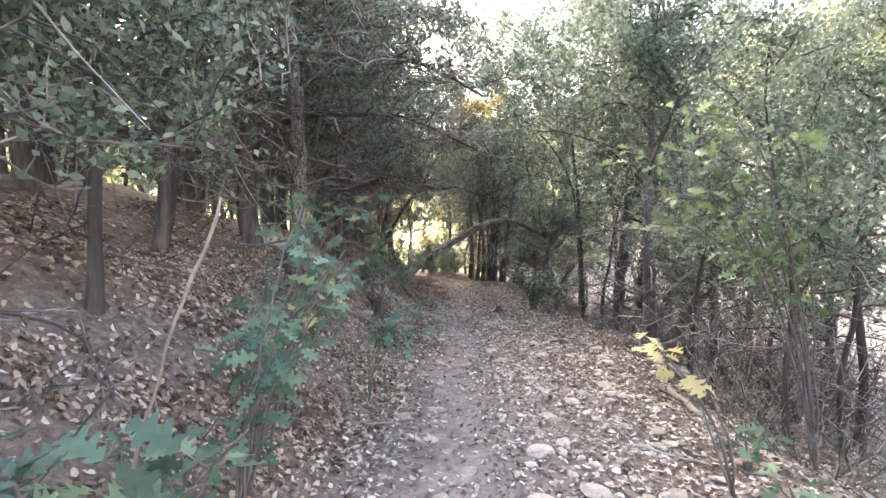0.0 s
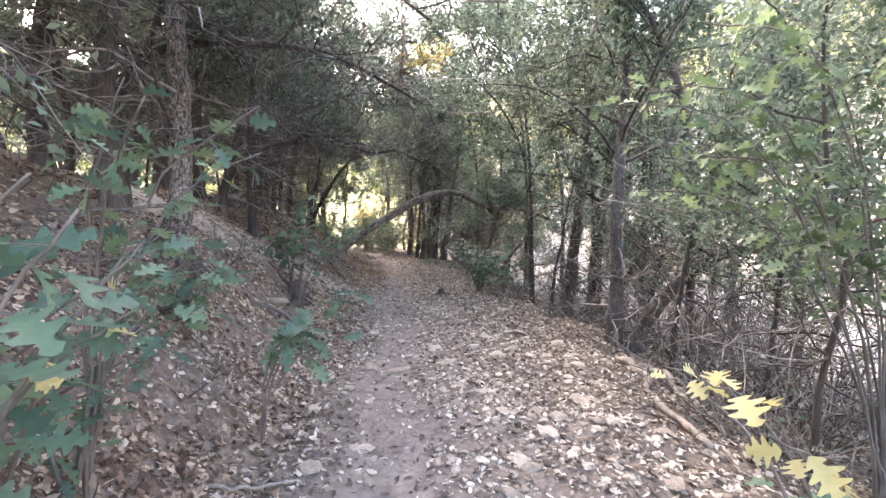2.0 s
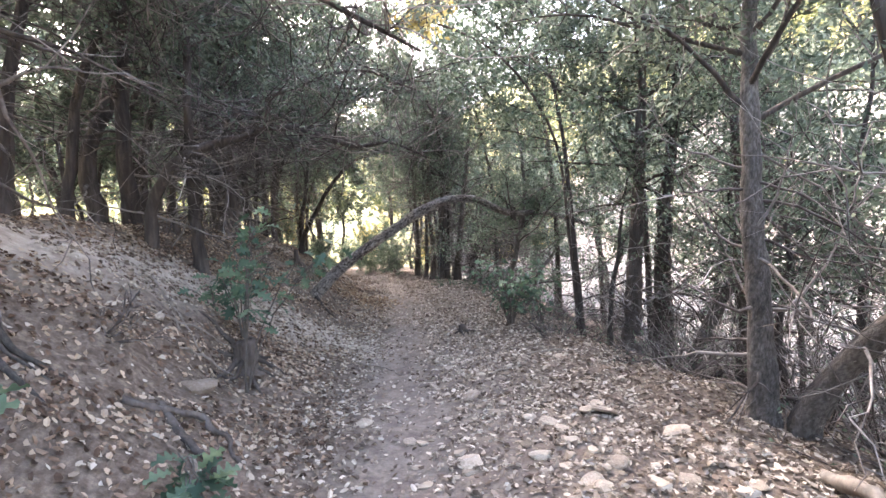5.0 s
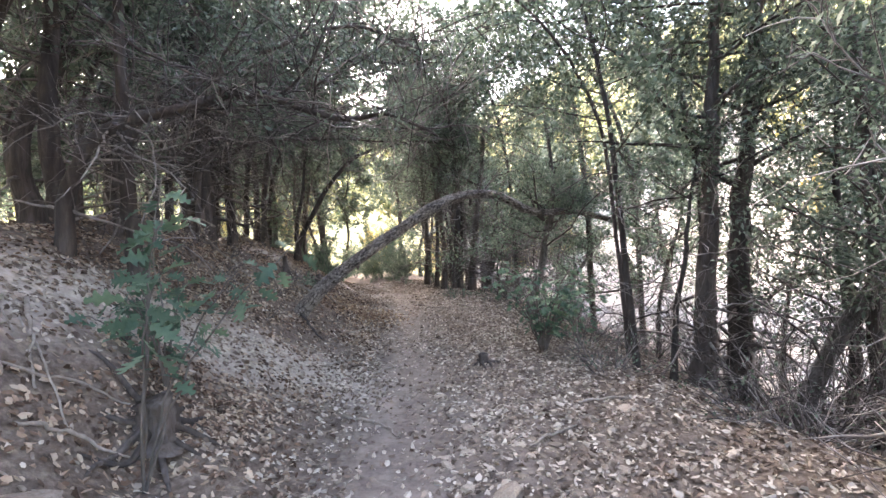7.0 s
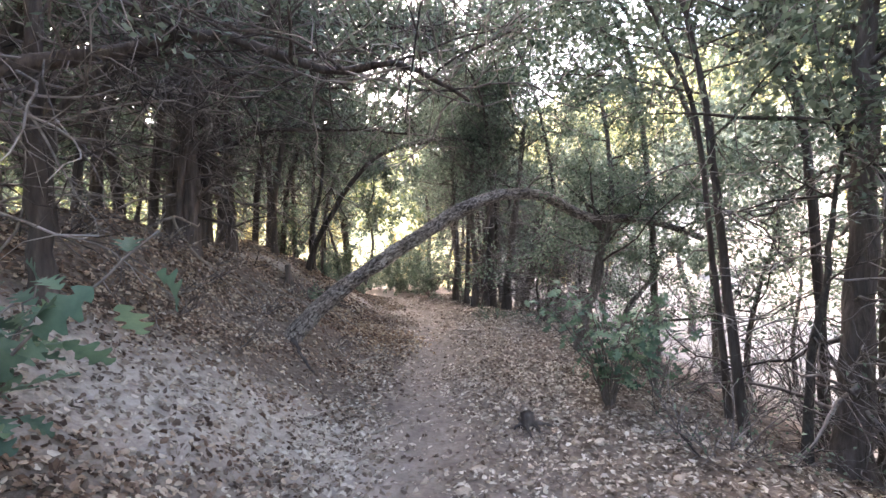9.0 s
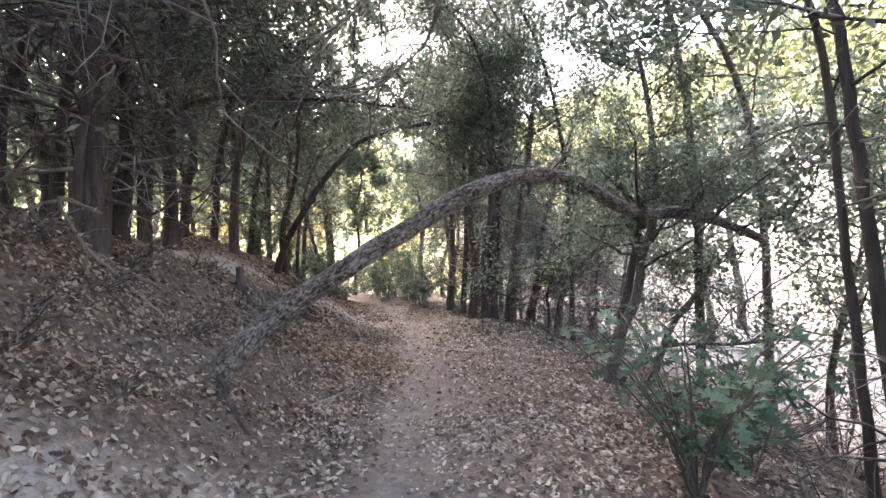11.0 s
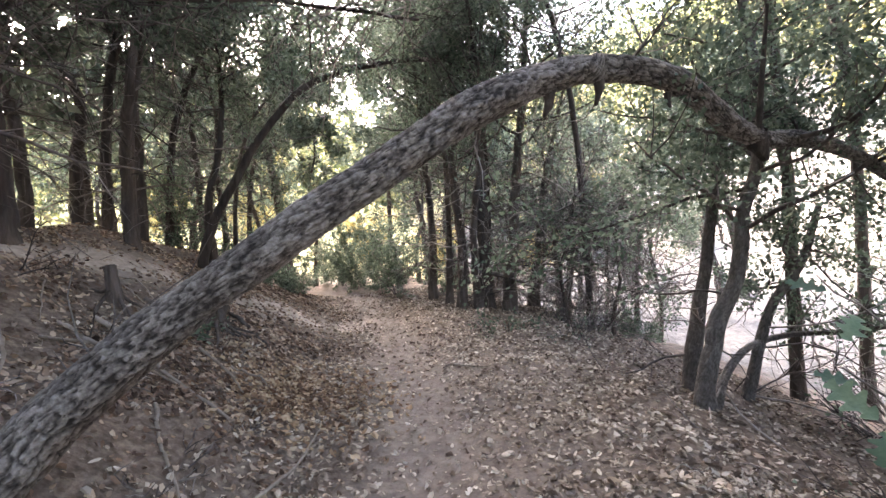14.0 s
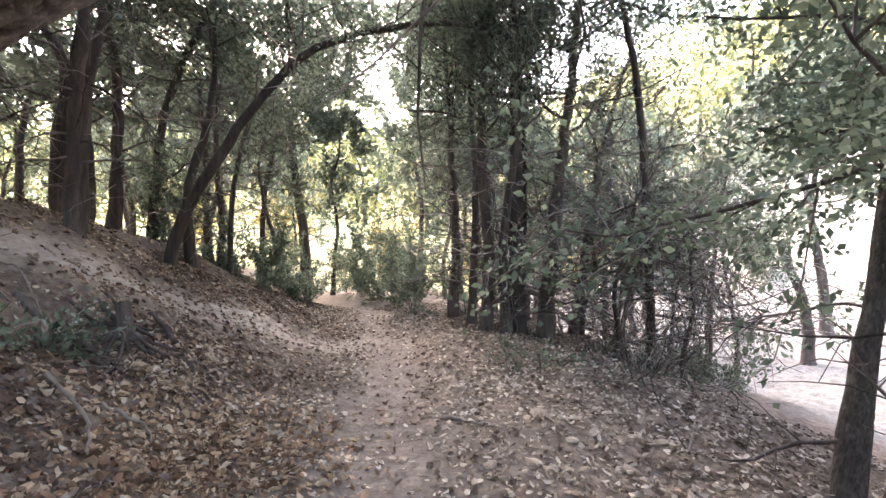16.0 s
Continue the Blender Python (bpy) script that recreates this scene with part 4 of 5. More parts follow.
# thickets of bare twigs on the creek slope
for x, y, h, sp in ((3.2, 5.0, 1.2, 1.3), (3.7, 4.6, 1.4, 1.2), (4.3, 5.4, 1.3, 1.3), (3.9, 6.2, 1.2, 1.4), (2.9, 3.5, 0.9, 1.2), (3.4, 8.6, 0.9, 1.3), (2.6, 10.2, 0.7, 1.0), (4.4, 10.6, 1.1, 1.3), (3.3, 12.6, 0.9, 1.2),
                    (3.2, 17.0, 1.0, 1.3), (3.9, 18.2, 1.2, 1.2), (2.8, 16.6, 0.8, 1.2), (4.4, 20.5, 1.3, 1.2), (3.2, 20.0, 1.3, 1.1), (5.0, 7.2, 1.4, 1.2), (3.0, 4.4, 1.0, 1.4), (4.6, 6.4, 1.6, 1.2), (4.8, 4.0, 1.6, 1.2), (5.6, 9.0, 1.5, 1.2), (4.2, 7.6, 1.3, 1.3), (4.9, 8.5, 1.5, 1.3), (5.5, 6.2, 1.6, 1.2), (4.6, 9.9, 1.3, 1.3), (5.3, 10.6, 1.6, 1.2), (5.5, 12.3, 1.6, 1.2), (4.7, 12.9, 1.3, 1.3), (5.6, 14.6, 1.5, 1.2), (6.2, 8.2, 1.8, 1.1), (4.0, 9.0, 1.6, 1.2), (4.7, 11.6, 1.7, 1.2), (5.2, 9.5, 2.0, 1.0), (4.1, 6.9, 1.7, 1.1), (4.4, 13.9, 1.3, 1.2)):
    put(shrub(h, sp, LEAF, 200, (0.04, 0.025), 26 if y < 9 else 16, name="brush", label="tangle of bare grey-brown twigs on the creek slope"), x, y)["group"] = "bare brush on the creek slope"

# dead twigs and stalks on the bank
for x, y, h, sp in ((-1.4, 2.8, 0.6, 1.5), (-1.7, 3.8, 0.7, 1.4), (-1.3, 4.4, 0.5, 1.5), (-2.2, 5.0, 0.7, 1.4), (-1.5, 11.4, 0.4, 1.6), (-2.3, 12.4, 0.5, 1.6), (-1.8, 14.2, 0.5, 1.5), (-2.6, 13.4, 0.6, 1.4), (-0.9, 13.2, 0.4, 1.5), (-1.9, 7.2, 0.5, 1.4), (-1.75, 12.9, 0.5, 1.7), (-2.2, 11.7, 0.5, 1.7), (-1.5, 13.7, 0.4, 1.8), (-2.5, 14.4, 0.6, 1.5), (-0.8, 14.0, 0.3, 1.8), (-1.2, 15.3, 0.4, 1.7), (-2.0, 2.2, 0.6, 1.5), (-1.2, 5.4, 0.45, 1.6), (-2.6, 12.0, 0.7, 1.6), (-3.0, 11.2, 0.7, 1.5), (-2.0, 11.2, 0.5, 1.8)):
    put(shrub(h, sp, LITTER, 160, (0.05, 0.03), 12, name="brush", label="low tangle of dead brown twigs on the bank"), x, y)["group"] = "dead brush on the bank"

# ---- lobed-leaf saplings ----


def lobed_leaf(name, mat, length=0.13, width=0.10, droop=0.25):
    """A flat lobed leaf, folded at the midrib and bent down to its tip."""
    k = 15
    t = np.linspace(0, 1, k)
    w = width * 0.5 * np.sin(np.pi * np.clip(t * 0.94 + 0.03, 0, 1)) ** 0.7 * (0.66 + 0.42 * np.cos(2 * np.pi * (t * 3.5 - 0.35)))
    y = t * length
    z = -droop * length * t ** 2
    g = Geo()
    sweep = 0.25 * w
    v = np.concatenate([np.stack([-w, y + sweep, z + w * 0.25], -1), np.stack([0 * t, y, z], -1), np.stack([w, y + sweep, z + w * 0.25], -1)])
    i = np.arange(k - 1)
    f = np.concatenate([np.stack([i, i + k, i + k + 1, i + 1], -1), np.stack([i + k, i + 2 * k, i + 2 * k + 1, i + k + 1], -1)])
    g.add(v, f)
    return g.mesh(name, mat)


OAK_LEAVES = [lobed_leaf("leaf", OAK, 0.14, 0.11, 0.2), lobed_leaf("leaf", OAK, 0.12, 0.10, 0.5), lobed_leaf("leaf", OAK, 0.16, 0.11, -0.1)]
LIGHT_LEAVES = [lobed_leaf("leaf", OAK_LIGHT, 0.14, 0.11, 0.2), lobed_leaf("leaf", OAK_LIGHT, 0.12, 0.10, 0.5), lobed_leaf("leaf", OAK_LIGHT, 0.16, 0.11, -0.1)]
MAPLE_LEAVES = [lobed_leaf("leaf", YELLOW, 0.12, 0.13, 0.3), lobed_leaf("leaf", YELLOW, 0.10, 0.11, 0.1)]


def leafy_sapling(lines, meshes, per_line, start=0.35, size=1.0, label="", name="oak_sapling"):
    """Thin stems with single lobed leaves set along them."""
    top = new(name)
    for line in lines:
        s = smooth_path(line, 14)
        s[1:-1] += rng.normal(size=(12, 3)) * 0.008
        g = Geo()
        tube(g, s, np.linspace(0.009, 0.003, 14), 6)
        part("stem", g, BARK_STEM, top)
        for k in range(per_line):
            f = start + (1 - start) * (k + rng.uniform(0, 0.7)) / per_line
            p = s[min(int(f * 13), 13)]
            a = k * 2.4 + rng.normal() * 0.4
            lf = new("leaf", meshes[k % len(meshes)])
            lf.parent = top
            sc = size * rng.uniform(0.7, 1.2)
            out = Vector((math.cos(a), math.sin(a), rng.normal() * 0.45 - 0.15)).normalized()
            rot = out.to_track_quat("Y", "Z").to_matrix().to_4x4()
            stalk = rng.uniform(0.0, 0.10)
            lf.matrix_local = Matrix.Translation(Vector(p) + out * stalk) @ rot @ Matrix.Rotation(rng.normal() * 0.7, 4, "Y") @ Matrix.Scale(sc, 4)
            if stalk > 0.03:
                g = Geo()
                tube(g, np.linspace(p, np.array(p) + np.array(out) * stalk, 3), [0.002, 0.0016, 0.0014], 3, cap=False)
                part("stalk", g, TWIG, top)
    return tagged(top, label, "sapling")


def fan(n, h, spread, toward=(0, 0)):
    out = []
    for k in range(n):
        a = rng.uniform(0, 6.3)
        e = np.array([math.cos(a) * spread * rng.uniform(0.3, 1) + toward[0], math.sin(a) * spread * rng.uniform(0.3, 1) + toward[1], h * rng.uniform(0.6, 1.05)])
        out.append([(0, 0, 0), (e[0] * 0.25, e[1] * 0.25, e[2] * 0.45), tuple(e * np.array([0.65, 0.65, 0.8])), tuple(e)])
    return out


OAK_LABEL = "young oak with broad lobed blue-green leaves beside the trail"
for x, y, n, h, sp, toward, per, start in (
        (-0.98, 1.3, 6, 1.15, 0.5, (0.05, -0.1), 13, 0.4), (-1.02, 2.4, 5, 1.2, 0.55, (0.25, -0.1), 14, 0.3), (-1.2, 3.3, 5, 1.2, 0.42, (0.2, 0.1), 14, 0.3), (-0.75, 6.1, 4, 0.4, 0.22, (0, 0), 8, 0.3),
        (-1.55, 5.35, 7, 0.6, 0.42, (0.1, -0.1), 10, 0.35), (-1.1, 8.0, 5, 1.7, 0.55, (0.35, 0.15), 15, 0.45), (-1.35, 8.8, 6, 0.9, 0.35, (0.0, 0.0), 10, 0.35),
        (2.25, 11.35, 20, 1.25, 0.95, (-0.05, 0), 15, 0.25), (2.95, 11.8, 9, 1.1, 0.7, (0, 0), 14, 0.25), (-0.95, 2.1, 5, 1.55, 0.3, (0.2, 0.05), 16, 0.4), (2.0, 3.0, 3, 0.35, 0.25, (0, 0), 7, 0.3), (1.75, 2.2, 3, 0.3, 0.25, (0, 0), 7, 0.3), (-1.7, 9.0, 4, 0.3, 0.3, (0, 0), 8, 0.2), (-1.15, 1.9, 4, 0.6, 0.3, (0, 0), 9, 0.3)):
    put(leafy_sapling(fan(n, h, sp, toward), OAK_LEAVES, per, start, 0.8 if y < 4 or x > 2 else 1.0, label=OAK_LABEL), x, y, sink=0.02)["group"] = "young oaks beside the trail"


def arching_sapling(x, y, tips, meshes, per, size, label, name="oak_sapling", start=0.5, belly=0.75):
    """A sapling whose thin stems rise from one root and bend over to the given tips."""
    z = float(ground_z(x, y))
    lines = []
    for tx, ty, tz in tips:
        dx, dy, dz = tx - x, ty - y, tz - z
        lines.append([(0, 0, 0), (dx * 0.12, dy * 0.12, dz * 0.45), (dx * 0.45, dy * 0.45, dz * belly + dz * 0.08), (dx, dy, dz)])
    return put(leafy_sapling(lines, meshes, per, start, size, label, name), x, y, sink=0.02)


arching_sapling(-1.15, 3.35, ((-0.42, 3.2, 1.95), (-0.5, 3.55, 1.82), (-0.85, 3.1, 2.0), (-0.62, 2.75, 1.85), (-0.7, 3.5, 1.45)), OAK_LEAVES[:2] + LIGHT_LEAVES[2:], 15, 0.78, OAK_LABEL)["group"] = "young oaks beside the trail"
arching_sapling(-0.72, 4.4, ((-0.34, 4.2, 0.86), (-0.02, 4.6, 1.06), (-0.22, 4.5, 0.72), (-0.5, 4.15, 0.8)), OAK_LEAVES, 10, 1.05, OAK_LABEL, start=0.75)["group"] = "young oaks beside the trail"
arching_sapling(2.75, 3.35, ((1.2, 4.2, 2.28), (1.5, 4.0, 2.36), (1.85, 3.9, 1.95), (1.5, 4.15, 1.75), (1.95, 3.5, 2.4), (2.1, 4.1, 2.2), (1.75, 4.5, 2.1), (2.2, 3.0, 2.3), (1.7, 3.6, 2.6)), LIGHT_LEAVES, 26, 0.8,
                "slender green oak arching its leaves over the trail's edge", "oak_sapling", 0.45, 0.85)
arching_sapling(-1.0, 2.65, ((-0.5, 2.5, 1.3), (-0.6, 2.42, 1.34), (-0.7, 2.4, 1.28)), MAPLE_LEAVES, 2, 0.7, "thin maple sapling with tan yellow leaves on the bank", "maple_sapling", 0.8)
maple = leafy_sapling([[(0, 0, 0), (-0.15, 0.0, 0.5), (-0.4, 0, 0.85), (-0.62, 0.02, 0.98)], [(0, 0, 0), (-0.1, -0.1, 0.4), (-0.25, -0.12, 0.7), (-0.45, -0.1, 0.82)], [(0, 0, 0), (-0.05, 0.3, 0.5), (-0.15, 0.6, 0.7), (-0.2, 0.8, 0.75)]],
                      MAPLE_LEAVES, 4, 0.75, 0.9, "thin maple sapling with a few yellow leaves at the trail's edge", "maple_sapling")
put(maple, 1.7, 2.66, sink=0.02)

# ---- logs, stumps, roots and sticks ----


def stick(name, pts, r0, r1, mat, label, category="stick", sides=8, n=24, rough=0.06):
    g = Geo()
    s = smooth_path(pts, n)
    s[2:-1] += np.repeat(rng.normal(size=((n - 2) // 3, 3)), 3, 0)[:n - 3] * r0 * 0.5
    tube(g, s, np.linspace(r0, r1, n) * (1 + 0.12 * rng.normal(size=n)), sides, rough, 0.08)
    return tagged(part(name, g, mat), label, category)


def on_ground(pts, lift):
    return [(x, y, float(ground_z(x, y)) + lift + dz) for x, y, dz in pts]


stick("fallen_log", on_ground([(2.72, 6.1, 0), (2.68, 5.7, 0.02), (2.55, 5.2, 0), (2.42, 4.6, 0.01), (2.3, 4.1, 0)], 0.03), 0.05, 0.026, STICK, "pale weathered log along the trail's edge", "log")
stick("fallen_log", on_ground([(2.85, 6.0, 0), (2.85, 5.5, 0.02), (2.75, 5.0, 0), (2.66, 4.4, 0)], 0.025), 0.036, 0.018, STICK, "pale weathered log along the trail's edge", "log")
stick("broken_stem", [(-1.2, 1.62, float(ground_z(-1.2, 1.62)) - 0.02), (-0.95, 1.42, 0.85), (-0.72, 1.22, 1.28), (-0.52, 1.07, 1.62)], 0.0065, 0.0035, STICK, "thin pale dead stem leaning over the trail")
stick("trailing_vine", [(-2.6, 13.1, float(ground_z(-2.6, 13.1)) + 0.42), (-2.74, 12.8, float(ground_z(-2.74, 12.8)) + 0.36), (-2.6, 12.75, float(ground_z(-2.6, 12.75)) + 0.16), (-2.3, 12.75, float(ground_z(-2.3, 12.75)) + 0.05), (-1.95, 12.8, float(ground_z(-1.95, 12.8)) + 0.03), (-1.6, 12.85, float(ground_z(-1.6, 12.85)) + 0.03)], 0.018, 0.010, STICK, "pale bent dead branch trailing down the bank")
for a, b in (((-0.55, 12.9), (-0.2, 14.2)), ((-1.3, 14.0), (-0.7, 13.0)), ((-0.2, 9.4), (0.3, 9.0)), ((1.2, 8.4), (1.7, 8.8)), ((-0.6, 10.9), (-0.1, 11.6)), ((0.9, 15.4), (1.3, 15.1)), ((-0.9, 3.8), (-0.4, 4.0)), ((-1.0, 6.6), (-0.6, 6.2)), ((0.0, 10.8), (0.25, 11.1)),
             ((1.4, 3.4), (2.0, 3.0)), ((1.9, 9.3), (2.6, 9.1))):
    m = ((a[0] + b[0]) / 2 + rng.normal() * 0.05, (a[1] + b[1]) / 2 + rng.normal() * 0.05)
    stick("fallen_stick", on_ground([(*a, 0), (*m, 0.01), (*b, 0)], 0.012), 0.014, 0.007, STICK, "weathered dead stick lying on the leaf litter")["group"] = "fallen sticks"


for pts, r in (([(-1.85, 14.4, 0.04), (-1.5, 14.2, 0.06), (-1.2, 14.05, 0.05), (-0.75, 13.9, 0.0)], 0.02), ([(-1.55, 14.7, 0.06), (-1.35, 14.75, 0.2), (-1.2, 14.6, 0.25)], 0.012), ([(-1.9, 14.1, 0.02), (-1.5, 13.9, 0.05), (-1.1, 13.95, 0.02)], 0.014),
               ([(-1.2, 14.6, 0.04), (-0.95, 14.55, 0.03), (-0.8, 14.35, 0.01)], 0.012), ([(-2.2, 13.9, 0.03), (-1.8, 13.5, 0.05), (-1.5, 13.0, 0.02)], 0.016)):
    stick("fallen_branch", on_ground(pts, 0.015), r, r * 0.5, STICK, "grey dead branch lying across the bank", "branch")["group"] = "dead branches on the bank"


def stump(x, y, r, h, label, roots=5, spread=1.0):
    """A broken stump with roots that follow the ground around it."""
    z0 = float(ground_z(x, y))
    g = Geo()
    z = np.concatenate([np.linspace(-0.12, h, 10), [h + 0.012, h - 0.03]])
    rad = np.concatenate([r * (1 + 1.2 * np.exp(-np.linspace(0, 1, 10) * 3.5)), [r * 0.6, 0.01]])
    p = np.stack([0.12 * r * np.sin(z * 14), 0.15 * r * np.cos(z * 11), z], -1)
    tube(g, p, rad, 22, 0.09, 0.16)
    top = part("stump", g, BARK)
    top.location = (x, y, z0)
    for k in range(roots):
        a = k * 6.5 / roots + rng.normal() * 0.25
        ln = rng.uniform(0.2, 0.55) * spread
        run = []
        for f, lift in ((0.0, h * 0.3), (0.35, 0.03), (0.7, 0.012), (1.0, -0.04)):
            e = a + 0.5 * f * math.sin(k * 2.1)
            dx, dy = math.cos(e) * (r * 0.7 + ln * f), math.sin(e) * (r * 0.7 + ln * f)
            run.append((dx, dy, float(ground_z(x + dx, y + dy)) - z0 + lift))
        q = Geo()
        tube(q, smooth_path(run, 12), np.linspace(min(0.026, r * 0.4), 0.006, 12), 7, 0.08)
        part("root", q, BARK, top)
    return tagged(top, label, "stump")


stump(-1.2, 8.35, 0.10, 0.2, "dark rotten stump with roots on the bank", 11, 1.0)
stump(-1.42, 15.55, 0.045, 0.24, "small dark stump with roots on the bank", 14, 1.2)
stump(1.3, 10.7, 0.05, 0.12, "small dark stump at the trail's edge", 6, 0.5)
stump(-1.93, 14.8, 0.045, 0.3, "upright dark stub beside the side trail", 6, 0.7)
for k in range(16):
    x, y = rng.uniform(-2.3, -0.8), (rng.uniform(12.9, 15.9) if k < 11 else rng.uniform(7.6, 8.9))
    a, ln = rng.uniform(-1.2, 0.9), rng.uniform(0.35, 0.9)
    ends = [(x + math.cos(a) * ln * f, y + math.sin(a) * ln * f, dz) for f, dz in ((-0.5, 0.0), (-0.1, 0.02), (0.2, 0.035), (0.5, 0.0))]
    r = rng.uniform(0.006, 0.014)
    stick("fallen_branch", on_ground(ends, 0.014), r, r * 0.5, STICK, "grey dead branch lying across the bank", "branch")["group"] = "dead branches on the bank"
for a, b, c in (((-1.45, 6.75), (-1.0, 6.95), (-0.75, 6.7)), ((-1.3, 6.9), (-0.95, 6.6), (-0.7, 6.5)), ((-1.5, 16.0), (-1.1, 15.7), (-0.8, 15.4)), ((-1.9, 15.2), (-1.4, 15.3), (-0.9, 15.1)), ((-1.25, 12.5), (-1.0, 12.2), (-0.75, 12.0))):
    stick("root", on_ground([(*a, 0), (*b, 0.02), (*c, -0.03)], 0.01), 0.028, 0.010, BARK, "exposed brown root on the bank", "root")["group"] = "exposed roots"

# ---- stones ----


def stone_mesh(seed):
    r = np.random.default_rng(seed)
    bm = bmesh.new()
    bmesh.ops.create_icosphere(bm, subdivisions=2, radius=1.0)
    cut = [(unit(r.normal(size=3)), r.uniform(0.55, 0.85)) for _ in range(9)]
    for v in bm.verts:
        p = np.array(v.co)
        for nrm, d in cut:
            over = p @ nrm - d
            if over > 0:
                p = p - nrm * over
        v.co = Vector(p) * (1 + 0.06 * r.normal())
    me = bpy.data.meshes.new("stone")
    bm.to_mesh(me)
    bm.free()
    me.materials.append(STONE)
    return me


stone_meshes = [stone_mesh(i) for i in range(9)]


def stone(x, y, sx, sy, sz, turn, k, label="pale flat limestone on the trail", group="stones on the trail"):
    ob = new("stone", stone_meshes[k % 9])
    ob.matrix_world = pose(x, y, float(ground_z(x, y)) + sz * 0.1, rng.normal() * 9, rng.normal() * 9, turn) @ Matrix.Diagonal((sx, sy, sz, 1))
    return tagged(ob, label, "stone", group)


stone(1.135, 5.32, 0.075, 0.055, 0.04, 20, 0)
slab = stone(-1.3, 7.42, 0.19, 0.12, 0.09, 15, 1, "flat tan stone slab on the bank", "rocks on the bank")
slab.data = slab.data.copy()
slab.data.materials[0] = SLAB
stone(-1.75, 7.9, 0.06, 0.05, 0.05, 15, 2, "pale rounded stone on the bank")
stone(1.95, 7.3, 0.17, 0.12, 0.035, 30, 3, "broad pale rock at the trail's edge")
stone(2.2, 9.0, 0.10, 0.08, 0.03, 70, 4, "broad pale rock at the trail's edge")
stone(2.3, 6.9, 0.15, 0.12, 0.045, 10, 5, "broad pale rock at the trail's edge")
for k in range(245):
    y = rng.uniform(1.2, 20) if k % 4 == 0 else rng.uniform(1.2, 9)
    d = rng.normal() * 0.75 + (0.95 if y < 12 else 0.9)
    if d < -0.7 or d > 2.3:
        d = rng.uniform(0.3, 2.0)
    s = 0.02 + (0.075 if y < 8 else 0.05) * rng.random() ** 2.3
    stone(path_x(y) + d, y, s * rng.uniform(0.9, 1.5), s, s * rng.uniform(0.3, 0.6), rng.uniform(0, 360), k)
for k in range(44):
    u = rng.uniform(0, 1)
    line = SIDE_A if k % 2 else SIDE_B
    i = min(int(u * 3), 3)
    p = line[i] + (line[i + 1] - line[i]) * rng.random() + rng.normal(size=2) * 0.2
    s = rng.uniform(0.015, 0.04)
    stone(p[0], p[1], s * 1.3, s, s * 0.5, rng.uniform(0, 360), k, "pale limestone chip on the side trail", "stones on the side trails")

# ---- leaf litter ----


def litter(n, x0, x1, y0, y1, size, keep, name, label, mat=LITTER, flat=0.35):
    x, y = rng.uniform(x0, x1, n * 3), rng.uniform(y0, y1, n * 3)
    ok = rng.random(n * 3) < keep(x, y)
    x, y = x[ok][:n], y[ok][:n]
    m = len(x)
    c = np.stack([x, y, ground_z(x, y) + rng.uniform(0.002, 0.02, m)], -1)
    a = rng.uniform(0, 2 * np.pi, m)
    up = unit(np.stack([rng.normal(size=m) * flat, rng.normal(size=m) * flat, np.ones(m)], -1))
    e = 0.15
    slope = np.stack([-(height(x + e, y) - height(x - e, y)) / (2 * e), -(height(x, y + e) - height(x, y - e)) / (2 * e), np.zeros(m)], -1)
    up = unit(up + slope)
    d = unit(np.cross(up, np.stack([np.cos(a), np.sin(a), np.zeros(m)], -1)))
    s = np.cross(d, up)
    ln = (size * rng.uniform(0.55, 1.3, m))[:, None]
    w = ln * rng.uniform(0.35, 0.7, m)[:, None]
    curl = (rng.normal(size=m) * 0.35)[:, None]
    cup = (rng.normal(size=m) * 0.3)[:, None]
    v = [c - d * ln * 0.5 + up * ln * curl * 0.3, c - d * ln * 0.27 + s * w * 0.42 + up * w * cup, c + d * ln * 0.22 + s * w * 0.5 + up * w * cup, c + d * ln * 0.5 + up * ln * curl * 0.5,
         c + d * ln * 0.22 - s * w * 0.5 + up * w * cup, c - d * ln * 0.27 - s * w * 0.42 + up * w * cup]
    i = np.arange(m)[:, None] * 6
    g = Geo()
    v = np.stack(v, 1).reshape(-1, 3)
    g.add(v, np.concatenate([i + np.array([[0, 1, 2, 3]]), i + np.array([[0, 3, 4, 5]])]))
    return tagged(part(name, g, mat, smooth=False), label, "leaf litter", kind="stuff")


def thick(x, y):
    d = x - path_x(y)
    bare = trodden(x, y)
    return np.clip(1.0 - 0.85 * bare, 0, 1) * np.clip(1.15 - 0.25 * np.maximum(np.abs(d) - 1.6, 0), 0.1, 1)


def on_bank(x, y):
    patch = np.clip(0.55 + 0.9 * np.sin(x * 3.1 + 1.7 * np.sin(y * 1.3)) * np.sin(y * 2.3 + 0.9 * np.sin(x * 2.2) + 0.6), 0.12, 1)
    return patch * thick(x, y) * (1 - 0.85 * dusty(x, y)) * np.clip((-0.35 - (x - path_x(y))) / 0.8, 0, 1)


def off_bank(x, y):
    return thick(x, y) * np.clip(1 + (x - path_x(y) + 0.35) / 0.8, 0.12, 1)


def chips(x, y):
    d = x - path_x(y)
    return np.exp(-((d - 0.85) / 0.55) ** 2) + 0.12 * trodden(x, y)


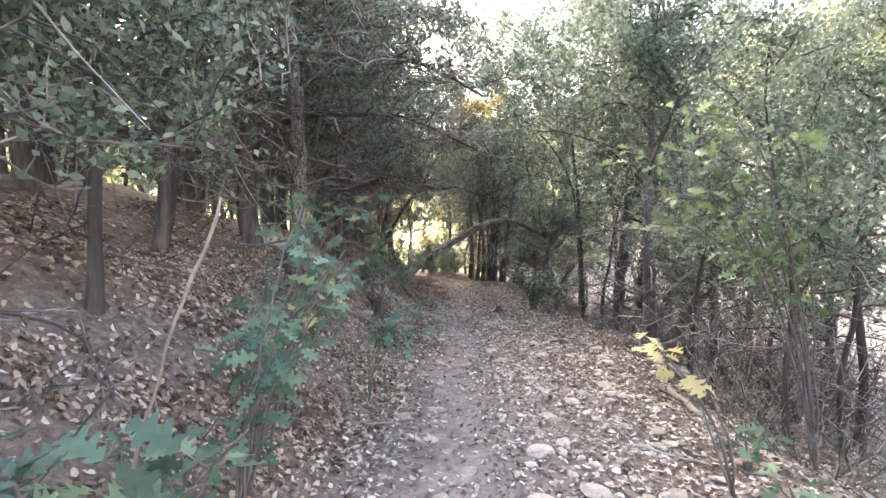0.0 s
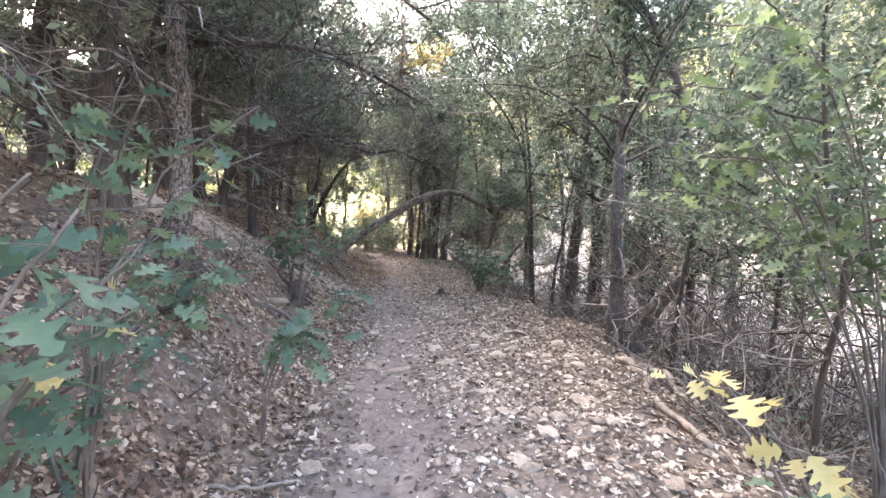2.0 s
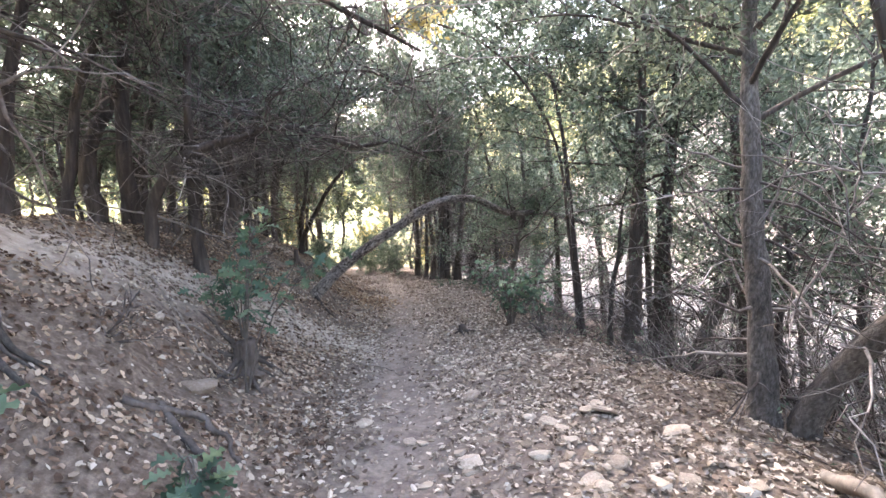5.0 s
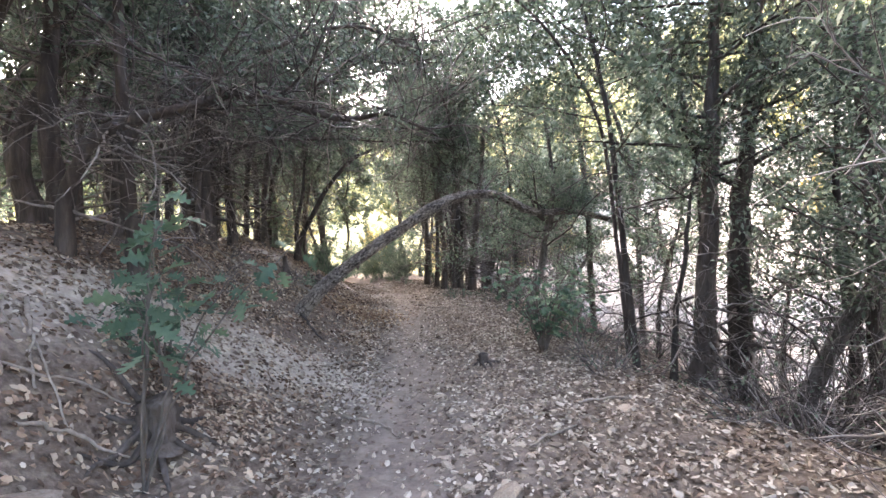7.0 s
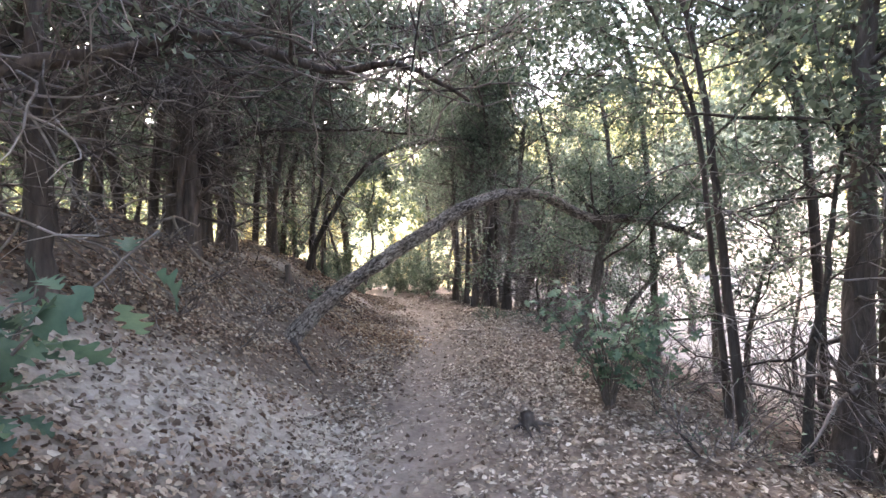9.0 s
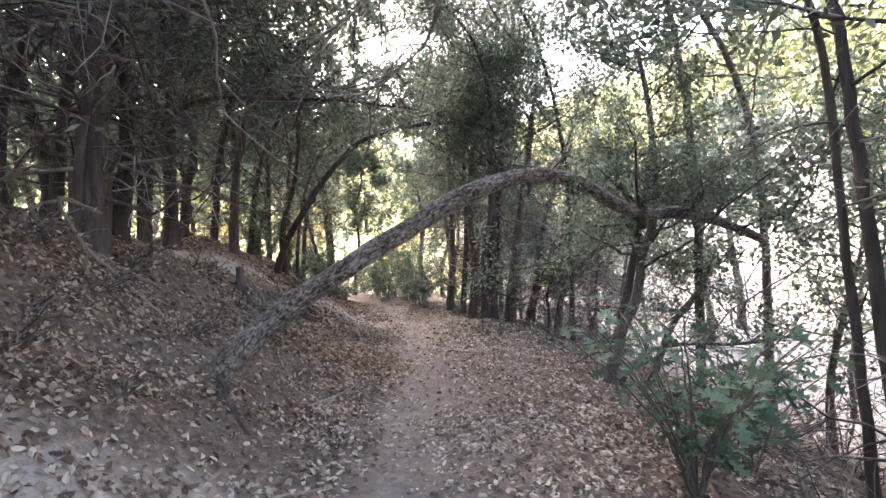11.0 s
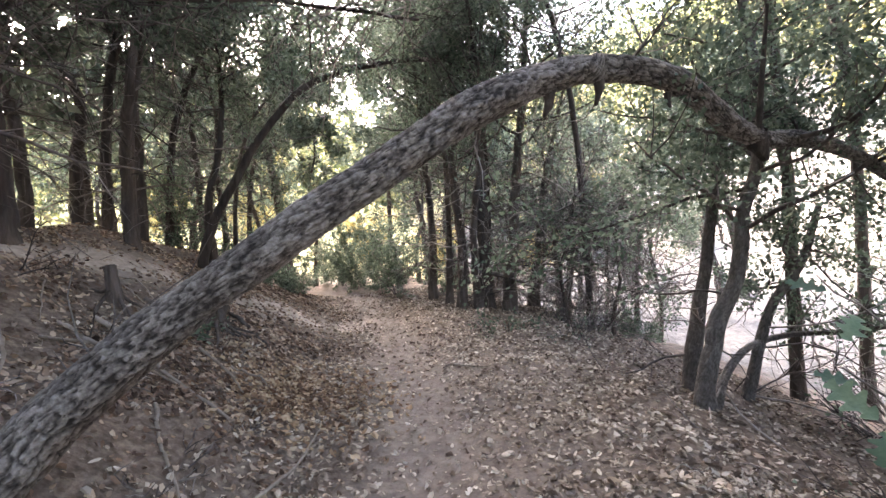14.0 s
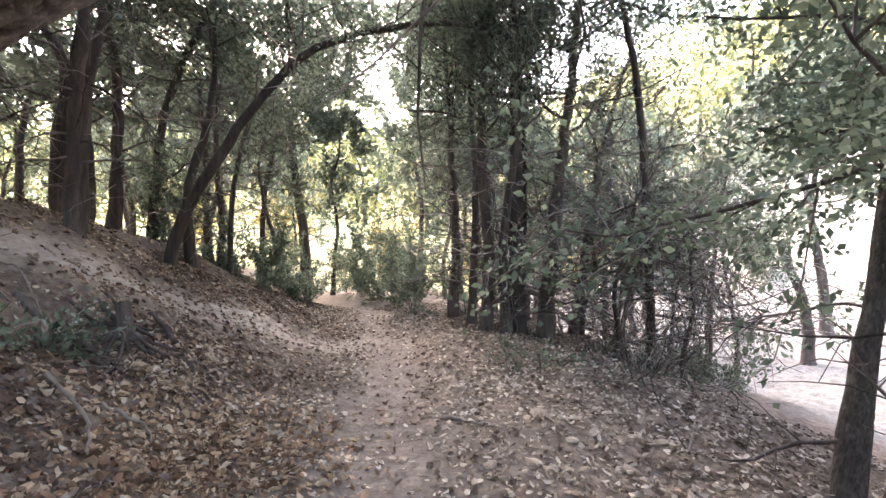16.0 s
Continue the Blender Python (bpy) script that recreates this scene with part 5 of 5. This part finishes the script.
litter(40000, -2.2, 4.0, 0.4, 13, 0.05, off_bank, "leaf_litter", "dry tan and cream leaves strewn along the trail")
litter(34000, -2.0, 4.4, 12, 22, 0.048, off_bank, "leaf_litter", "dry tan and cream leaves strewn along the trail")
litter(56000, -3.8, 0.2, 0.4, 22, 0.05, on_bank, "leaf_litter", "brown fallen leaves covering the bank", LITTER_BROWN)
litter(5000, -1.6, 0.6, 13.6, 16.2, 0.055, lambda x, y: np.exp(-((x + 0.45) / 0.55) ** 2 - ((y - 14.8) / 0.7) ** 2), "leaf_litter", "drift of russet oak leaves in a hollow beside the trail", RUSSET)
litter(3500, -3.0, 0.6, 7.8, 11.6, 0.05, dusty, "leaf_litter", "dry tan and cream leaves strewn on the side trail")
litter(6000, -1.0, 2.8, 0.6, 19, 0.026, chips, "stone_chips", "small pale stone chips scattered on the trail", STONE, 0.2)["category"] = "stone chips"


def loose_stones(n):
    """Small broken limestone strewn over the outer half of the trail, each a faceted lump."""
    lumps = []
    for k in range(4):
        me = stone_meshes[k]
        v = np.empty(len(me.vertices) * 3, np.float32)
        me.vertices.foreach_get("co", v)
        lumps.append((v.reshape(-1, 3), np.array([tuple(p.vertices) for p in me.polygons])))
    g = Geo()
    for k in range(n):
        y = rng.uniform(0.8, 9.5) if k % 5 else rng.uniform(9, 17)
        d = rng.normal() * 0.5 + 1.15
        if d < -0.2 or d > 2.4:
            continue
        x = path_x(y) + d
        v, f = lumps[k % 4]
        s = 0.012 + 0.034 * rng.random() ** 2
        a = rng.uniform(0, 6.3)
        p = v * np.array([s * rng.uniform(1, 1.7), s, s * rng.uniform(0.35, 0.7)])
        p = np.stack([p[:, 0] * math.cos(a) - p[:, 1] * math.sin(a), p[:, 0] * math.sin(a) + p[:, 1] * math.cos(a), p[:, 2]], -1)
        g.add(p + np.array([x, y, float(ground_z(x, y)) + s * 0.12]), f)
    tagged(part("loose_stones", g, CHIP, smooth=False), "small broken pale limestone pieces on the trail", "loose stones", kind="stuff")


loose_stones(1000)


def far_bank():
    """Bushes on the far side of the creek and beyond the meadow."""
    k = 0
    for x, y, h in ((17, 6, 2.0), (19, 13, 2.5), (18, 20, 2.2), (21, 26, 3.0), (22, 2, 3), (24, 10, 3.2), (26, 18, 3.5), (25, 32, 3.5), (16, 33, 2.5), (12, 38, 3), (27, -4, 3.5), (30, 40, 4), (18, 48, 4), (8, 46, 3.5), (0, 50, 4), (-8, 48, 4), (-16, 44, 4), (-24, 34, 4), (-20, 24, 3.5),
                    (-22, 14, 3.5), (-20, 4, 3.5), (34, 24, 4), (36, 8, 4), (-32, 22, 5), (12, 58, 5), (-12, 62, 5), (2, 70, 5)):
        s = shrub(h, 0.8, (AUTUMN, GRASS, LEAF)[k % 3], 2000, (0.2, 0.13), 8, label="pale sunlit bush beyond the wood")
        put(s, x, y)["group"] = "sunlit bushes beyond the wood"
        k += 1


far_bank()


def far_woods():
    """The sunlit trees that close the view beyond the wood."""
    g, w = Geo(), Geo()
    for k in range(165):
        a = radians(-125 + 250 * (k % 55 + rng.uniform(0, 1)) / 55)
        d = (36, 50, 66)[k // 55] + rng.uniform(0, 12)
        x, y = math.sin(a) * d, 12 + math.cos(a) * d
        z, h = float(ground_z(x, y)), rng.uniform(7, 13)
        tube(w, wander((x, y, z - 0.2), (0, 0, 1), h * 0.8, 7, 0.08), np.linspace(0.2, 0.05, 7), 6)
        n = 650
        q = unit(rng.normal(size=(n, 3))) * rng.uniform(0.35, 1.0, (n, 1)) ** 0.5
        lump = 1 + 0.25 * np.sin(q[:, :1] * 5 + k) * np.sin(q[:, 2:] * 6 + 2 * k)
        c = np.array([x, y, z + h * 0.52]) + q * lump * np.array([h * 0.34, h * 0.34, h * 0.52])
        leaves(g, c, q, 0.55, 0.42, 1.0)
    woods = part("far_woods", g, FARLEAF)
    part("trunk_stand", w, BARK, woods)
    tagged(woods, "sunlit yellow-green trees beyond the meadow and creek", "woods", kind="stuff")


far_woods()


def keep_trail_clear():
    """No leaf hangs into the walkway at the height of a head."""
    bpy.context.view_layer.update()
    for ob in [o for o in scene.objects if o.type == "MESH" and o.name.split(".")[0] in ("crown", "foliage") and o.data.users == 1]:
        n = len(ob.data.vertices)
        co = np.empty(n * 3, np.float32)
        ob.data.vertices.foreach_get("co", co)
        q = co.reshape(-1, 4, 3)
        m = np.array(ob.matrix_world)
        c = q.mean(1) @ m[:3, :3].T + m[:3, 3]
        inside = (np.abs(c[:, 0] - path_x(c[:, 1]) - 0.1) < 0.95) & (c[:, 1] > -1) & (c[:, 1] < 12.6) & (c[:, 2] < 2.75)
        if inside.any():
            g = Geo()
            g.add(q[~inside].reshape(-1, 3), np.arange(4 * (~inside).sum()).reshape(-1, 4))
            ob.data = g.mesh(ob.data.name, ob.data.materials[0])


keep_trail_clear()
